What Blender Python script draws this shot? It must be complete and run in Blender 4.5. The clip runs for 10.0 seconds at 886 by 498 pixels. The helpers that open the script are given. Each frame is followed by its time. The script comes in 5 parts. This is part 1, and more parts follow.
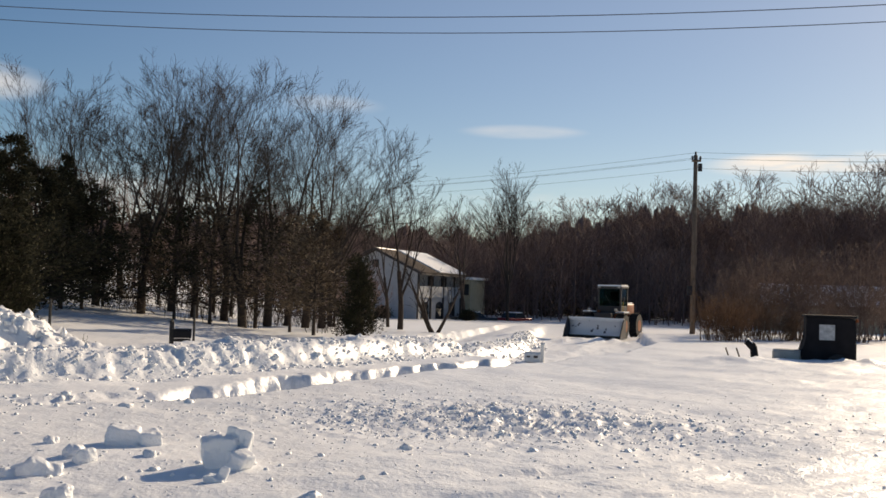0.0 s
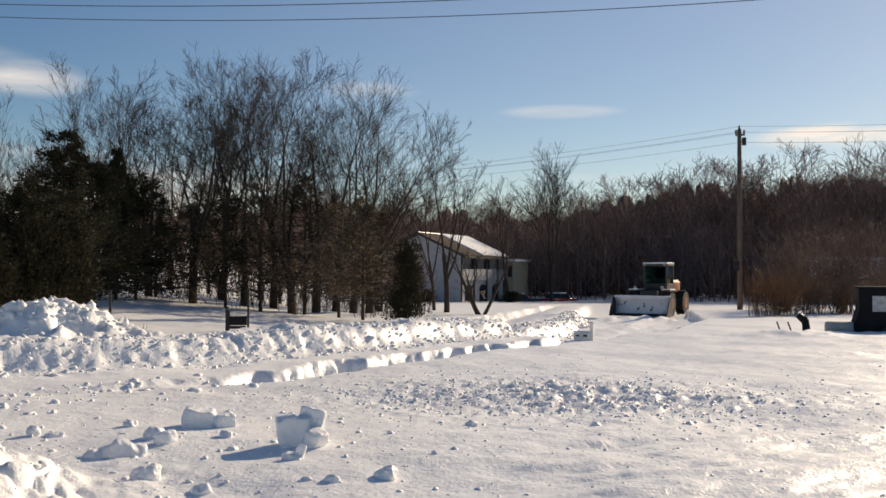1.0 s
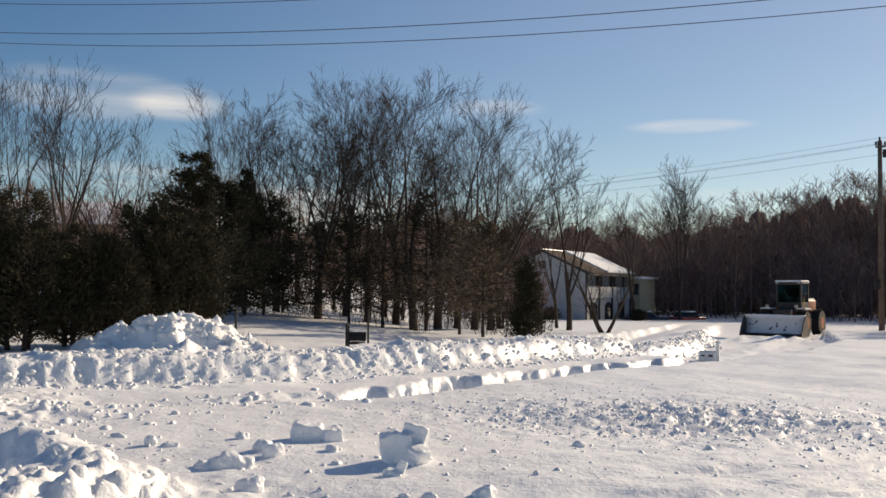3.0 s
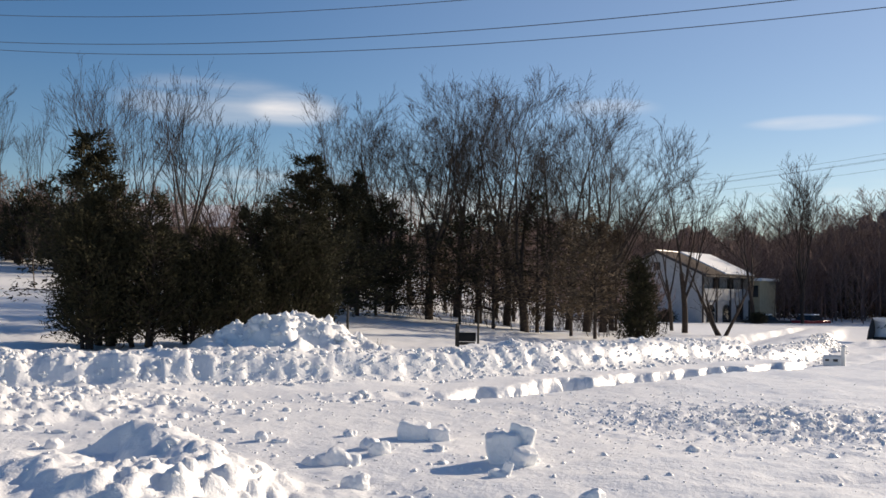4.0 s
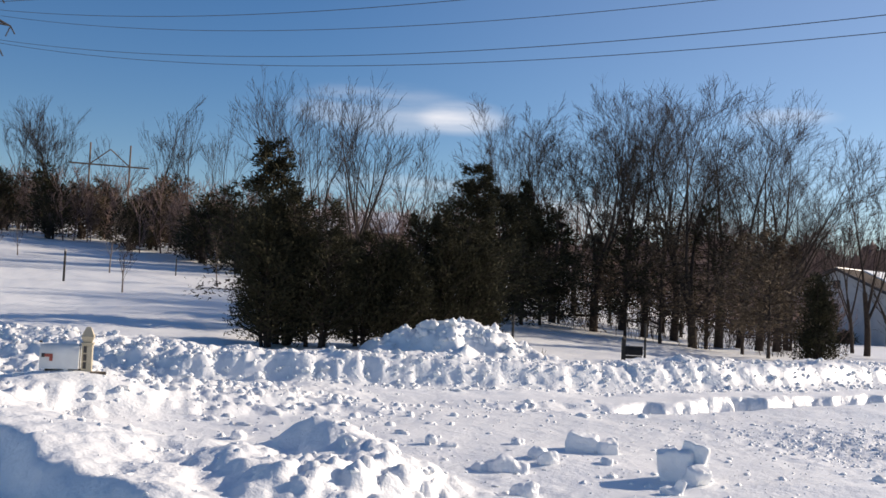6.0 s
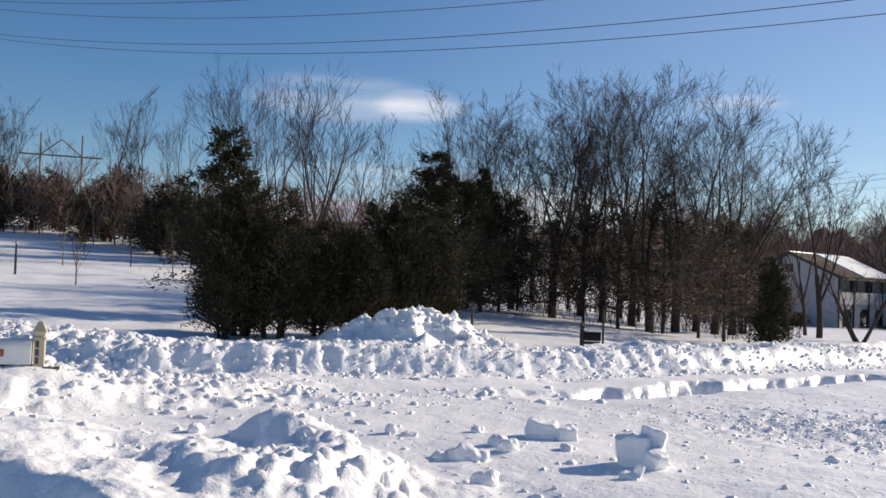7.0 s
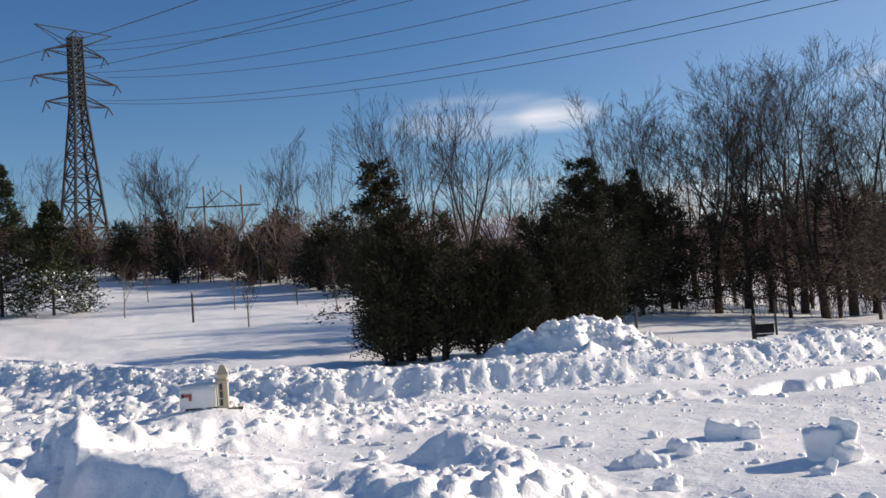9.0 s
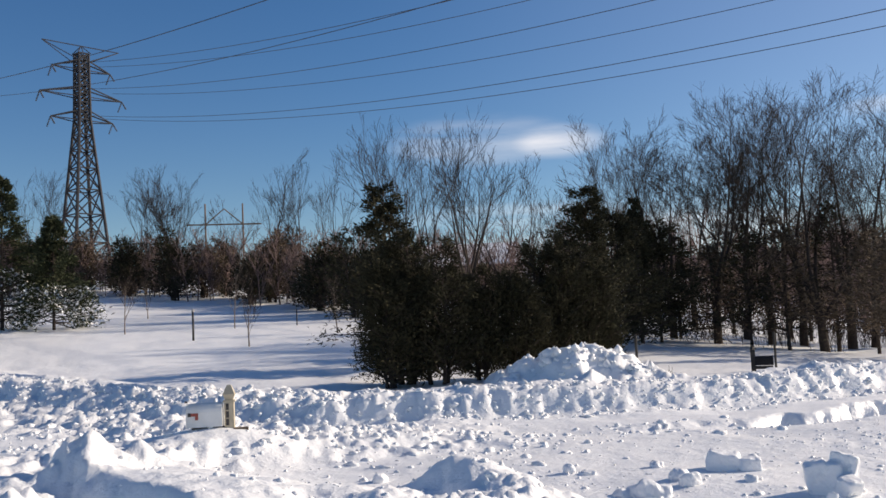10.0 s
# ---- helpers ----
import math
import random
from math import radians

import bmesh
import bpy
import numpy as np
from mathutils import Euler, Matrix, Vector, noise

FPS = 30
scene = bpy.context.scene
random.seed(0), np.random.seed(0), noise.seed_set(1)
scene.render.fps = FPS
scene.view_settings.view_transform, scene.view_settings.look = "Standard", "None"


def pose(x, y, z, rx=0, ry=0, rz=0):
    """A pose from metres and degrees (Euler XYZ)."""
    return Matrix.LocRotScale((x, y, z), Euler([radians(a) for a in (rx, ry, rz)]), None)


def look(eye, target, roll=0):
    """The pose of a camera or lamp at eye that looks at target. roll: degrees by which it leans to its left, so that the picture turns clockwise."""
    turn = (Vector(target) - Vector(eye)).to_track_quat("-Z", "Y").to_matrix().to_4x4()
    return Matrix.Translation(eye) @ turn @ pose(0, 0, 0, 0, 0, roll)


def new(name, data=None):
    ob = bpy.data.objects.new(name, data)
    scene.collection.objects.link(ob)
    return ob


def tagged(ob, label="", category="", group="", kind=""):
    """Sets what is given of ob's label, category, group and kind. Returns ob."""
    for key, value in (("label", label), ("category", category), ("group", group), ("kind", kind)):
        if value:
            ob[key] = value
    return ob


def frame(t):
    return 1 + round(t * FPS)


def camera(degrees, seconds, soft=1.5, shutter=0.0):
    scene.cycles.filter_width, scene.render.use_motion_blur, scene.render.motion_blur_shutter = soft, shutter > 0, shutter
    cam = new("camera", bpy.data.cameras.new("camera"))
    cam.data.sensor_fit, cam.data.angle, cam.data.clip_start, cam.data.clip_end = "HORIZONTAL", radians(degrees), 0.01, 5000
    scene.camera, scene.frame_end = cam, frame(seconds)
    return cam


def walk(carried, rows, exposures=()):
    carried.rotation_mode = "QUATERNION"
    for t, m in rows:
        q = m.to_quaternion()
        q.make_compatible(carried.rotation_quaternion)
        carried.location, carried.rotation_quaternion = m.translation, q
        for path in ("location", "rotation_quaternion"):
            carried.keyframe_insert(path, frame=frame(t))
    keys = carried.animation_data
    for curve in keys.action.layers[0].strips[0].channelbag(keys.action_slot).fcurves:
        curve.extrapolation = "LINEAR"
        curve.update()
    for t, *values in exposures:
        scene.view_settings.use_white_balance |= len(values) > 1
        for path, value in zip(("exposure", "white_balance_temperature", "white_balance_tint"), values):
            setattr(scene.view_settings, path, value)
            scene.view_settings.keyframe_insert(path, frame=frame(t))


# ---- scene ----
cam = camera(49.6, 10.0, soft=1.6)
PATH = [
    (0.0, 0.000, 0.000, 1.550, 92.53, -1.79, 0.00),
    (0.5, -0.106, -0.044, 1.536, 92.29, -1.88, 0.18),
    (1.0, -0.189, -0.187, 1.515, 91.49, -0.24, 2.47),
    (1.5, -0.128, -0.222, 1.505, 91.47, -1.06, 3.41),
    (2.0, -0.076, -0.241, 1.490, 91.55, -1.72, 5.30),
    (2.2, -0.075, -0.239, 1.498, 92.05, -1.24, 6.02),
    (3.3, 0.024, -0.006, 1.513, 92.40, -1.21, 11.24),
    (3.5, 0.018, 0.035, 1.497, 92.00, -1.94, 11.87),
    (4.0, 0.030, 0.032, 1.482, 92.51, -0.65, 16.66),
    (4.5, -0.020, 0.002, 1.474, 94.16, 0.13, 22.36),
    (5.0, -0.067, -0.007, 1.467, 94.75, -0.97, 27.13),
    (5.5, -0.081, -0.035, 1.484, 94.87, -1.70, 28.92),
    (6.0, -0.038, -0.050, 1.477, 92.80, -2.56, 26.31),
    (6.2, -0.046, -0.049, 1.477, 91.81, -1.78, 25.10),
    (7.3, -0.035, -0.015, 1.492, 92.36, -1.90, 23.80),
    (7.5, -0.018, -0.030, 1.483, 92.49, -2.23, 24.41),
    (8.0, -0.046, -0.023, 1.483, 91.49, 1.09, 28.71),
    (8.5, -0.030, -0.026, 1.491, 92.30, 2.09, 29.95),
    (9.0, -0.039, -0.042, 1.494, 93.19, 4.01, 33.32),
    (9.5, -0.069, -0.223, 1.500, 91.70, 2.56, 31.78),
    (10.0, -0.033, -0.232, 1.530, 94.56, 2.65, 33.17),
]
EXPOSURES = [(0.0, 0.24, 7500, 11), (2.2, 0.26, 7450, 11), (3.5, 0.34, 7200, 11), (4.5, 0.44, 6700, 12), (5.5, 0.46, 6550, 12), (10.0, 0.42, 6550, 12)]
walk(cam, [(t, pose(*p)) for t, *p in PATH], EXPOSURES)

# ---------------- world and sun ----------------
SUN_AZ, SUN_EL = 38.0, 23.0
world = bpy.data.worlds.new("winter_sky")
scene.world = world
world.use_nodes = True
wn, wl = world.node_tree.nodes, world.node_tree.links
bg = wn["Background"]
sky = wn.new("ShaderNodeTexSky")
sky.sky_type, sky.sun_disc = "NISHITA", False
sky.sun_elevation, sky.sun_rotation = radians(SUN_EL), radians(SUN_AZ)
sky.air_density, sky.dust_density, sky.ozone_density, sky.altitude = 1.0, 0.3, 2.2, 800.0
bg.inputs["Strength"].default_value = 0.086


def wnode(kind, operation="", data_type=""):
    n = wn.new(kind)
    if operation:
        n.operation = operation
    if data_type:
        n.data_type = data_type
    return n


# thin wind-drawn clouds low in the sky
tc = wnode("ShaderNodeTexCoord")
cmap = wnode("ShaderNodeMapping")
cmap.inputs["Scale"].default_value = (2.2, 2.2, 16.0)
cmap.inputs["Location"].default_value = (0.35, 0.1, 0.4)
wl.new(tc.outputs["Generated"], cmap.inputs["Vector"])
cn = wnode("ShaderNodeTexNoise")
cn.inputs["Scale"].default_value, cn.inputs["Detail"].default_value, cn.inputs["Roughness"].default_value = 1.6, 7.0, 0.55
wl.new(cmap.outputs["Vector"], cn.inputs["Vector"])
cr = wnode("ShaderNodeMapRange")
cr.inputs["From Min"].default_value, cr.inputs["From Max"].default_value = 0.42, 0.72
wl.new(cn.outputs["Fac"], cr.inputs["Value"])


def cloud(azi, el, wide, tall, weight):
    """The cover of one drifting cloud in the sky, softest at its rim."""
    a, e = radians(azi), radians(el)
    mid = Vector((math.sin(a) * math.cos(e), math.cos(a) * math.cos(e), math.sin(e)))
    side = Vector((math.cos(a), -math.sin(a), 0))
    terms = []
    for axis, size in ((side, wide), (side.cross(mid), tall)):
        d = wnode("ShaderNodeVectorMath", "DOT_PRODUCT")
        d.inputs[1].default_value = axis / math.tan(radians(size))
        wl.new(tc.outputs["Generated"], d.inputs[0])
        off = wnode("ShaderNodeMath", "SUBTRACT")
        off.inputs[1].default_value = mid.dot(axis) / math.tan(radians(size))
        wl.new(d.outputs["Value"], off.inputs[0])
        sq = wnode("ShaderNodeMath", "MULTIPLY")
        wl.new(off.outputs[0], sq.inputs[0])
        wl.new(off.outputs[0], sq.inputs[1])
        terms.append(sq)
    add = wnode("ShaderNodeMath", "ADD")
    wl.new(terms[0].outputs[0], add.inputs[0])
    wl.new(terms[1].outputs[0], add.inputs[1])
    fade = wnode("ShaderNodeMapRange")
    fade.interpolation_type = "SMOOTHSTEP"
    fade.inputs["From Min"].default_value, fade.inputs["From Max"].default_value = 1.0, 0.0
    fade.inputs["To Max"].default_value = weight
    wl.new(add.outputs[0], fade.inputs["Value"])
    front = wnode("ShaderNodeVectorMath", "DOT_PRODUCT")
    front.inputs[1].default_value = mid
    wl.new(tc.outputs["Generated"], front.inputs[0])
    ahead = wnode("ShaderNodeMath", "GREATER_THAN")
    ahead.inputs[1].default_value = 0.0
    wl.new(front.outputs["Value"], ahead.inputs[0])
    both = wnode("ShaderNodeMath", "MULTIPLY")
    wl.new(fade.outputs["Result"], both.inputs[0])
    wl.new(ahead.outputs[0], both.inputs[1])
    return both


total = None
for spec in [(22, 7.7, 7.5, 0.9, 2.6), (-25.5, 10.6, 3.2, 1.2, 0.55), (-30.5, 10.9, 6.5, 1.9, 0.4), (7, 5.6, 9, 0.9, 0.8), (-28, 5.5, 11, 1.9, 0.6), (-17, 4.8, 12, 2.2, 0.7), (4.5, 9.6, 4.2, 0.5, 0.4), (-7, 10.8, 3.5, 0.7, 0.25), (48, 11, 12, 1.6, 0.8), (130, 14, 25, 4, 0.6), (-120, 12, 25, 4, 0.5)]:
    one = cloud(*spec)
    if total:
        plus = wnode("ShaderNodeMath", "ADD")
        wl.new(total.outputs[0], plus.inputs[0])
        wl.new(one.outputs[0], plus.inputs[1])
        one = plus
    total = one
mul = wnode("ShaderNodeMath", "MULTIPLY")
mul.use_clamp = True
wl.new(cr.outputs["Result"], mul.inputs[0])
wl.new(total.outputs[0], mul.inputs[1])
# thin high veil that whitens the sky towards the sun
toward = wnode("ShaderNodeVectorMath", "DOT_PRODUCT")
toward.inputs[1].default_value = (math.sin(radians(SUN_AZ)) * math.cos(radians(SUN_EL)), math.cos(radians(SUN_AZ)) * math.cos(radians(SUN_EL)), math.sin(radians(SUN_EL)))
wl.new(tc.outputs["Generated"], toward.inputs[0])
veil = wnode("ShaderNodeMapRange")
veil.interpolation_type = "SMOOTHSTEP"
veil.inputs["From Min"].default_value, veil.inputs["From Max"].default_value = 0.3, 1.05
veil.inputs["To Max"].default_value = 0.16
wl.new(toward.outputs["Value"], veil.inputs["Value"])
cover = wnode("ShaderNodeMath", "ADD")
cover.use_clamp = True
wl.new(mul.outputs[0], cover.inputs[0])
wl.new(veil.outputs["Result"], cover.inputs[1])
cmix = wnode("ShaderNodeMix", data_type="RGBA")
wl.new(cover.outputs[0], cmix.inputs["Factor"])
tone = wnode("ShaderNodeHueSaturation")
tone.inputs["Hue"].default_value, tone.inputs["Saturation"].default_value, tone.inputs["Value"].default_value = 0.506, 1.28, 0.87
wl.new(sky.outputs["Color"], tone.inputs["Color"])
wl.new(tone.outputs["Color"], cmix.inputs["A"])
cmix.inputs["B"].default_value = (9.0, 8.8, 8.8, 1)
wl.new(cmix.outputs["Result"], bg.inputs["Color"])

sun = new("sun", bpy.data.lights.new("sun", "SUN"))
sun.data.energy, sun.data.angle, sun.data.color = 4.6, radians(0.5), (1.0, 0.87, 0.70)
SUN_DIR = Vector((math.sin(radians(SUN_AZ)) * math.cos(radians(SUN_EL)), math.cos(radians(SUN_AZ)) * math.cos(radians(SUN_EL)), math.sin(radians(SUN_EL))))
sun.matrix_world = look(SUN_DIR * 80, (0, 0, 0))


# ---------------- materials ----------------
def mat(name, base, rough=0.7, vary=0.15, scale=6.0, bump=0.0, bump_scale=40.0, metal=0.0, base2=None, spread=0.0, fine=1.0, blend=(0.3, 0.7)):
    m = bpy.data.materials.new(name)
    m.use_nodes = True
    n, l = m.node_tree.nodes, m.node_tree.links
    b = n["Principled BSDF"]
    b.inputs["Roughness"].default_value, b.inputs["Metallic"].default_value = rough, metal
    tcn = n.new("ShaderNodeTexCoord")
    ns = n.new("ShaderNodeTexNoise")
    ns.inputs["Scale"].default_value, ns.inputs["Detail"].default_value = scale, 6.0
    l.new(tcn.outputs["Object"], ns.inputs["Vector"])
    ramp = n.new("ShaderNodeMix")
    ramp.data_type = "RGBA"
    lo = base2 or tuple(c * (1 - vary) for c in base)
    hi = base if base2 else tuple(min(1, c * (1 + vary)) for c in base)
    ramp.inputs["A"].default_value, ramp.inputs["B"].default_value = (*lo, 1), (*hi, 1)
    mr = n.new("ShaderNodeMapRange")
    mr.inputs["From Min"].default_value, mr.inputs["From Max"].default_value = blend
    l.new(ns.outputs["Fac"], mr.inputs["Value"])
    l.new(mr.outputs["Result"], ramp.inputs["Factor"])
    out = ramp.outputs["Result"]
    if spread:
        gi = n.new("ShaderNodeNewGeometry")
        hv = n.new("ShaderNodeHueSaturation")
        vr = n.new("ShaderNodeMapRange")
        vr.inputs["To Min"].default_value, vr.inputs["To Max"].default_value = 1 - spread, 1 + spread
        l.new(gi.outputs["Random Per Island"], vr.inputs["Value"])
        l.new(vr.outputs["Result"], hv.inputs["Value"])
        l.new(out, hv.inputs["Color"])
        out = hv.outputs["Color"]
    b.inputs["Specular IOR Level"].default_value = 0.15 if rough > 0.85 else 0.4
    l.new(out, b.inputs["Base Color"])
    if bump:
        bn = n.new("ShaderNodeTexNoise")
        bn.inputs["Scale"].default_value, bn.inputs["Detail"].default_value = bump_scale, 5.0
        l.new(tcn.outputs["Object"], bn.inputs["Vector"])
        bp = n.new("ShaderNodeBump")
        bp.inputs["Strength"].default_value, bp.inputs["Distance"].default_value = bump, 0.02 * fine
        l.new(bn.outputs["Fac"], bp.inputs["Height"])
        l.new(bp.outputs["Normal"], b.inputs["Normal"])
    return m


def snow_material():
    m = mat("snow", (0.90, 0.90, 0.90), rough=0.42, base2=(0.85, 0.86, 0.87), scale=1.3)
    n, l = m.node_tree.nodes, m.node_tree.links
    b = n["Principled BSDF"]
    b.inputs["Specular IOR Level"].default_value = 0.45
    where = n.new("ShaderNodeTexCoord")
    normal = None
    for scale, depth, strength in ((5.0, 0.05, 0.45), (19.0, 0.022, 0.5), (70.0, 0.005, 0.2)):
        ns = n.new("ShaderNodeTexNoise")
        ns.inputs["Scale"].default_value, ns.inputs["Detail"].default_value, ns.inputs["Roughness"].default_value = scale, 4.0, 0.6
        l.new(where.outputs["Object"], ns.inputs["Vector"])
        bp = n.new("ShaderNodeBump")
        bp.inputs["Strength"].default_value, bp.inputs["Distance"].default_value = strength, depth
        l.new(ns.outputs["Fac"], bp.inputs["Height"])
        if normal:
            l.new(normal, bp.inputs["Normal"])
        normal = bp.outputs["Normal"]
    l.new(normal, b.inputs["Normal"])
    return m


SNOW = snow_material()
BARK = mat("bark", (0.075, 0.057, 0.047), rough=0.9, base2=(0.04, 0.032, 0.028), scale=9, bump=0.6, bump_scale=30)
BARK_PALE = mat("pale_bark", (0.24, 0.19, 0.15), rough=0.9, base2=(0.13, 0.10, 0.08), scale=9, bump=0.5, bump_scale=30)
TWIG = mat("twig", (0.05, 0.037, 0.033), rough=0.9, base2=(0.03, 0.024, 0.022), scale=4, spread=0.3)
TWIG_BRUSH = mat("brush_twig", (0.24, 0.165, 0.13), rough=0.9, base2=(0.15, 0.105, 0.085), scale=0.6, spread=0.3)
TWIG_FAR = mat("far_twig", (0.22, 0.155, 0.14), rough=0.9, base2=(0.14, 0.10, 0.092), scale=0.2, spread=0.35)
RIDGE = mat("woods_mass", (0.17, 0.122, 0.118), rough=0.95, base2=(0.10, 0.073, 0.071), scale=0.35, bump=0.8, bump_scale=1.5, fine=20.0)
TWIG_RUST = mat("rust_twig", (0.24, 0.13, 0.07), rough=0.9, base2=(0.13, 0.075, 0.045), scale=3, spread=0.35)
NEEDLE = mat("cedar_needle", (0.052, 0.048, 0.026), rough=0.95, base2=(0.032, 0.030, 0.018), scale=2.5, spread=0.4)
NEEDLE_PINE = mat("pine_needle", (0.06, 0.07, 0.035), rough=0.95, base2=(0.035, 0.04, 0.022), scale=2.0, spread=0.4)
NEEDLE_BROWN = mat("bronzed_needle", (0.16, 0.12, 0.08), rough=0.95, base2=(0.09, 0.068, 0.048), scale=2.0, spread=0.4)
STEEL = mat("weathered_steel", (0.035, 0.035, 0.04), rough=0.8, base2=(0.02, 0.02, 0.024), scale=3)
WIRE = mat("wire", (0.05, 0.05, 0.055), rough=0.6, scale=2)
POLE_WOOD = mat("pole_wood", (0.20, 0.15, 0.115), rough=0.9, base2=(0.12, 0.09, 0.07), scale=4, bump=0.4, bump_scale=20)


# ---------------- helpers ----------------
def mesh_object(name, verts, faces, material, parent=None, smooth=False, label=""):
    me = bpy.data.meshes.new(name)
    me.from_pydata([tuple(v) for v in verts] if not isinstance(verts, np.ndarray) else verts.tolist(), [], faces if isinstance(faces, list) else faces.tolist())
    me.materials.append(material)
    if smooth:
        me.shade_smooth()
    ob = new(name, me)
    if parent:
        ob.parent = parent
    if label:
        ob["label"] = label
    return ob


def part(name, bm, material, parent, label="", smooth=False):
    me = bpy.data.meshes.new(name)
    bmesh.ops.recalc_face_normals(bm, faces=bm.faces)
    bm.to_mesh(me)
    bm.free()
    me.materials.append(material)
    if smooth:
        me.shade_smooth()
    ob = new(name, me)
    if parent:
        ob.parent = parent
    if label:
        ob["label"] = label
    return ob


def empty(name, m=None):
    ob = new(name)
    ob.empty_display_size = 0.2
    if m is not None:
        ob.matrix_world = m
    return ob


def box_into(bm, size, centre, turn=None, bevel=0.0):
    m = Matrix.Translation(centre) @ (turn or Matrix.Identity(4)) @ Matrix.Diagonal((*size, 1))
    geo = bmesh.ops.create_cube(bm, size=1, matrix=m)
    if bevel:
        edges = list({e for v in geo["verts"] for e in v.link_edges})
        bmesh.ops.bevel(bm, geom=edges, offset=bevel, segments=2, affect="EDGES", profile=0.6)
    return bm


def box(size, centre, turn=None, bevel=0.0):
    return box_into(bmesh.new(), size, centre, turn, bevel)


def rod_into(bm, a, b, r0, r1=None, sides=8):
    a, b = Vector(a), Vector(b)
    d = b - a
    m = Matrix.Translation((a + b) / 2) @ d.to_track_quat("Z", "Y").to_matrix().to_4x4()
    bmesh.ops.create_cone(bm, cap_ends=True, segments=sides, radius1=r0, radius2=r0 if r1 is None else r1, depth=d.length, matrix=m)
    return bm


def rod(a, b, r0, r1=None, sides=8):
    return rod_into(bmesh.new(), a, b, r0, r1, sides)


def tubes(p0, p1, r0, r1, sides):
    """Vertices and faces of many tapered tubes at once."""
    p0, p1, r0, r1 = np.asarray(p0, float), np.asarray(p1, float), np.asarray(r0, float), np.asarray(r1, float)
    d = p1 - p0
    d /= np.linalg.norm(d, axis=1, keepdims=True) + 1e-9
    ref = np.where(np.abs(d[:, 2:3]) > 0.9, np.array([[1.0, 0, 0]]), np.array([[0, 0, 1.0]]))
    u = np.cross(d, ref)
    u /= np.linalg.norm(u, axis=1, keepdims=True) + 1e-9
    w = np.cross(d, u)
    a = np.arange(sides) * 2 * math.pi / sides
    ring = u[:, None] * np.cos(a)[None, :, None] + w[:, None] * np.sin(a)[None, :, None]
    v = np.concatenate([p0[:, None] + ring * r0[:, None, None], p1[:, None] + ring * r1[:, None, None]], axis=1)
    n = len(p0)
    base = (np.arange(n) * 2 * sides)[:, None]
    i = np.arange(sides)[None]
    j = (i + 1) % sides
    f = np.stack([base + i, base + j, base + sides + j, base + sides + i], axis=2)
    return v.reshape(-1, 3), f.reshape(-1, 4)


# ---------------- noise on arrays ----------------
def hash2(ix, iy, seed):
    h = (ix.astype(np.int64) * 374761393 + iy.astype(np.int64) * 668265263 + seed * 1442695041) & 0xFFFFFFFF
    h = ((h ^ (h >> 13)) * 1274126177) & 0xFFFFFFFF
    h = ((h ^ (h >> 16)) * 2246822519) & 0xFFFFFFFF
    return ((h ^ (h >> 15)) & 0xFFFFFF) / float(0xFFFFFF)


def vnoise(x, y, seed=0):
    ix, iy = np.floor(x), np.floor(y)
    fx, fy = x - ix, y - iy
    fx, fy = fx * fx * (3 - 2 * fx), fy * fy * (3 - 2 * fy)
    a, b = hash2(ix, iy, seed), hash2(ix + 1, iy, seed)
    c, d = hash2(ix, iy + 1, seed), hash2(ix + 1, iy + 1, seed)
    return (a * (1 - fx) + b * fx) * (1 - fy) + (c * (1 - fx) + d * fx) * fy - 0.5


def fbm(x, y, octaves=4, seed=0):
    out, amp = 0, 1.0
    for o in range(octaves):
        out = out + vnoise(x * 2 ** o, y * 2 ** o, seed + o) * amp
        amp *= 0.5
    return out


def lumps(x, y, seed=0, fill=1.0):
    """Rounded angular clods: each cell holds one, of its own size and height."""
    ix, iy = np.floor(x), np.floor(y)
    out = np.zeros_like(x)
    for dx in (-1, 0, 1):
        for dy in (-1, 0, 1):
            cx, cy = ix + dx, iy + dy
            px = cx + 0.15 + 0.7 * hash2(cx, cy, seed)
            py = cy + 0.15 + 0.7 * hash2(cx, cy, seed + 7)
            r = 0.25 + 0.5 * hash2(cx, cy, seed + 13)
            on = hash2(cx, cy, seed + 19) < fill
            ang = hash2(cx, cy, seed + 23) * 3.14
            ex, ey = x - px, y - py
            qx, qy = ex * np.cos(ang) + ey * np.sin(ang), -ex * np.sin(ang) + ey * np.cos(ang)
            d = np.maximum(np.abs(qx) * 1.15, np.abs(qy) * 0.9) * 0.6 + np.hypot(qx, qy) * 0.4
            h = np.clip(1 - d / r, 0, 1)
            tilt = 1 + 0.55 * (hash2(cx, cy, seed + 29) - 0.5) * qx / r + 0.55 * (hash2(cx, cy, seed + 31) - 0.5) * qy / r
            out = np.maximum(out, np.where(on, np.minimum(h * 3.2, 1) * r * tilt * (0.8 + 0.2 * h), 0))
    return out


def smooth(a, b, v):
    t = np.clip((v - a) / (b - a), 0, 1)
    return t * t * (3 - 2 * t)


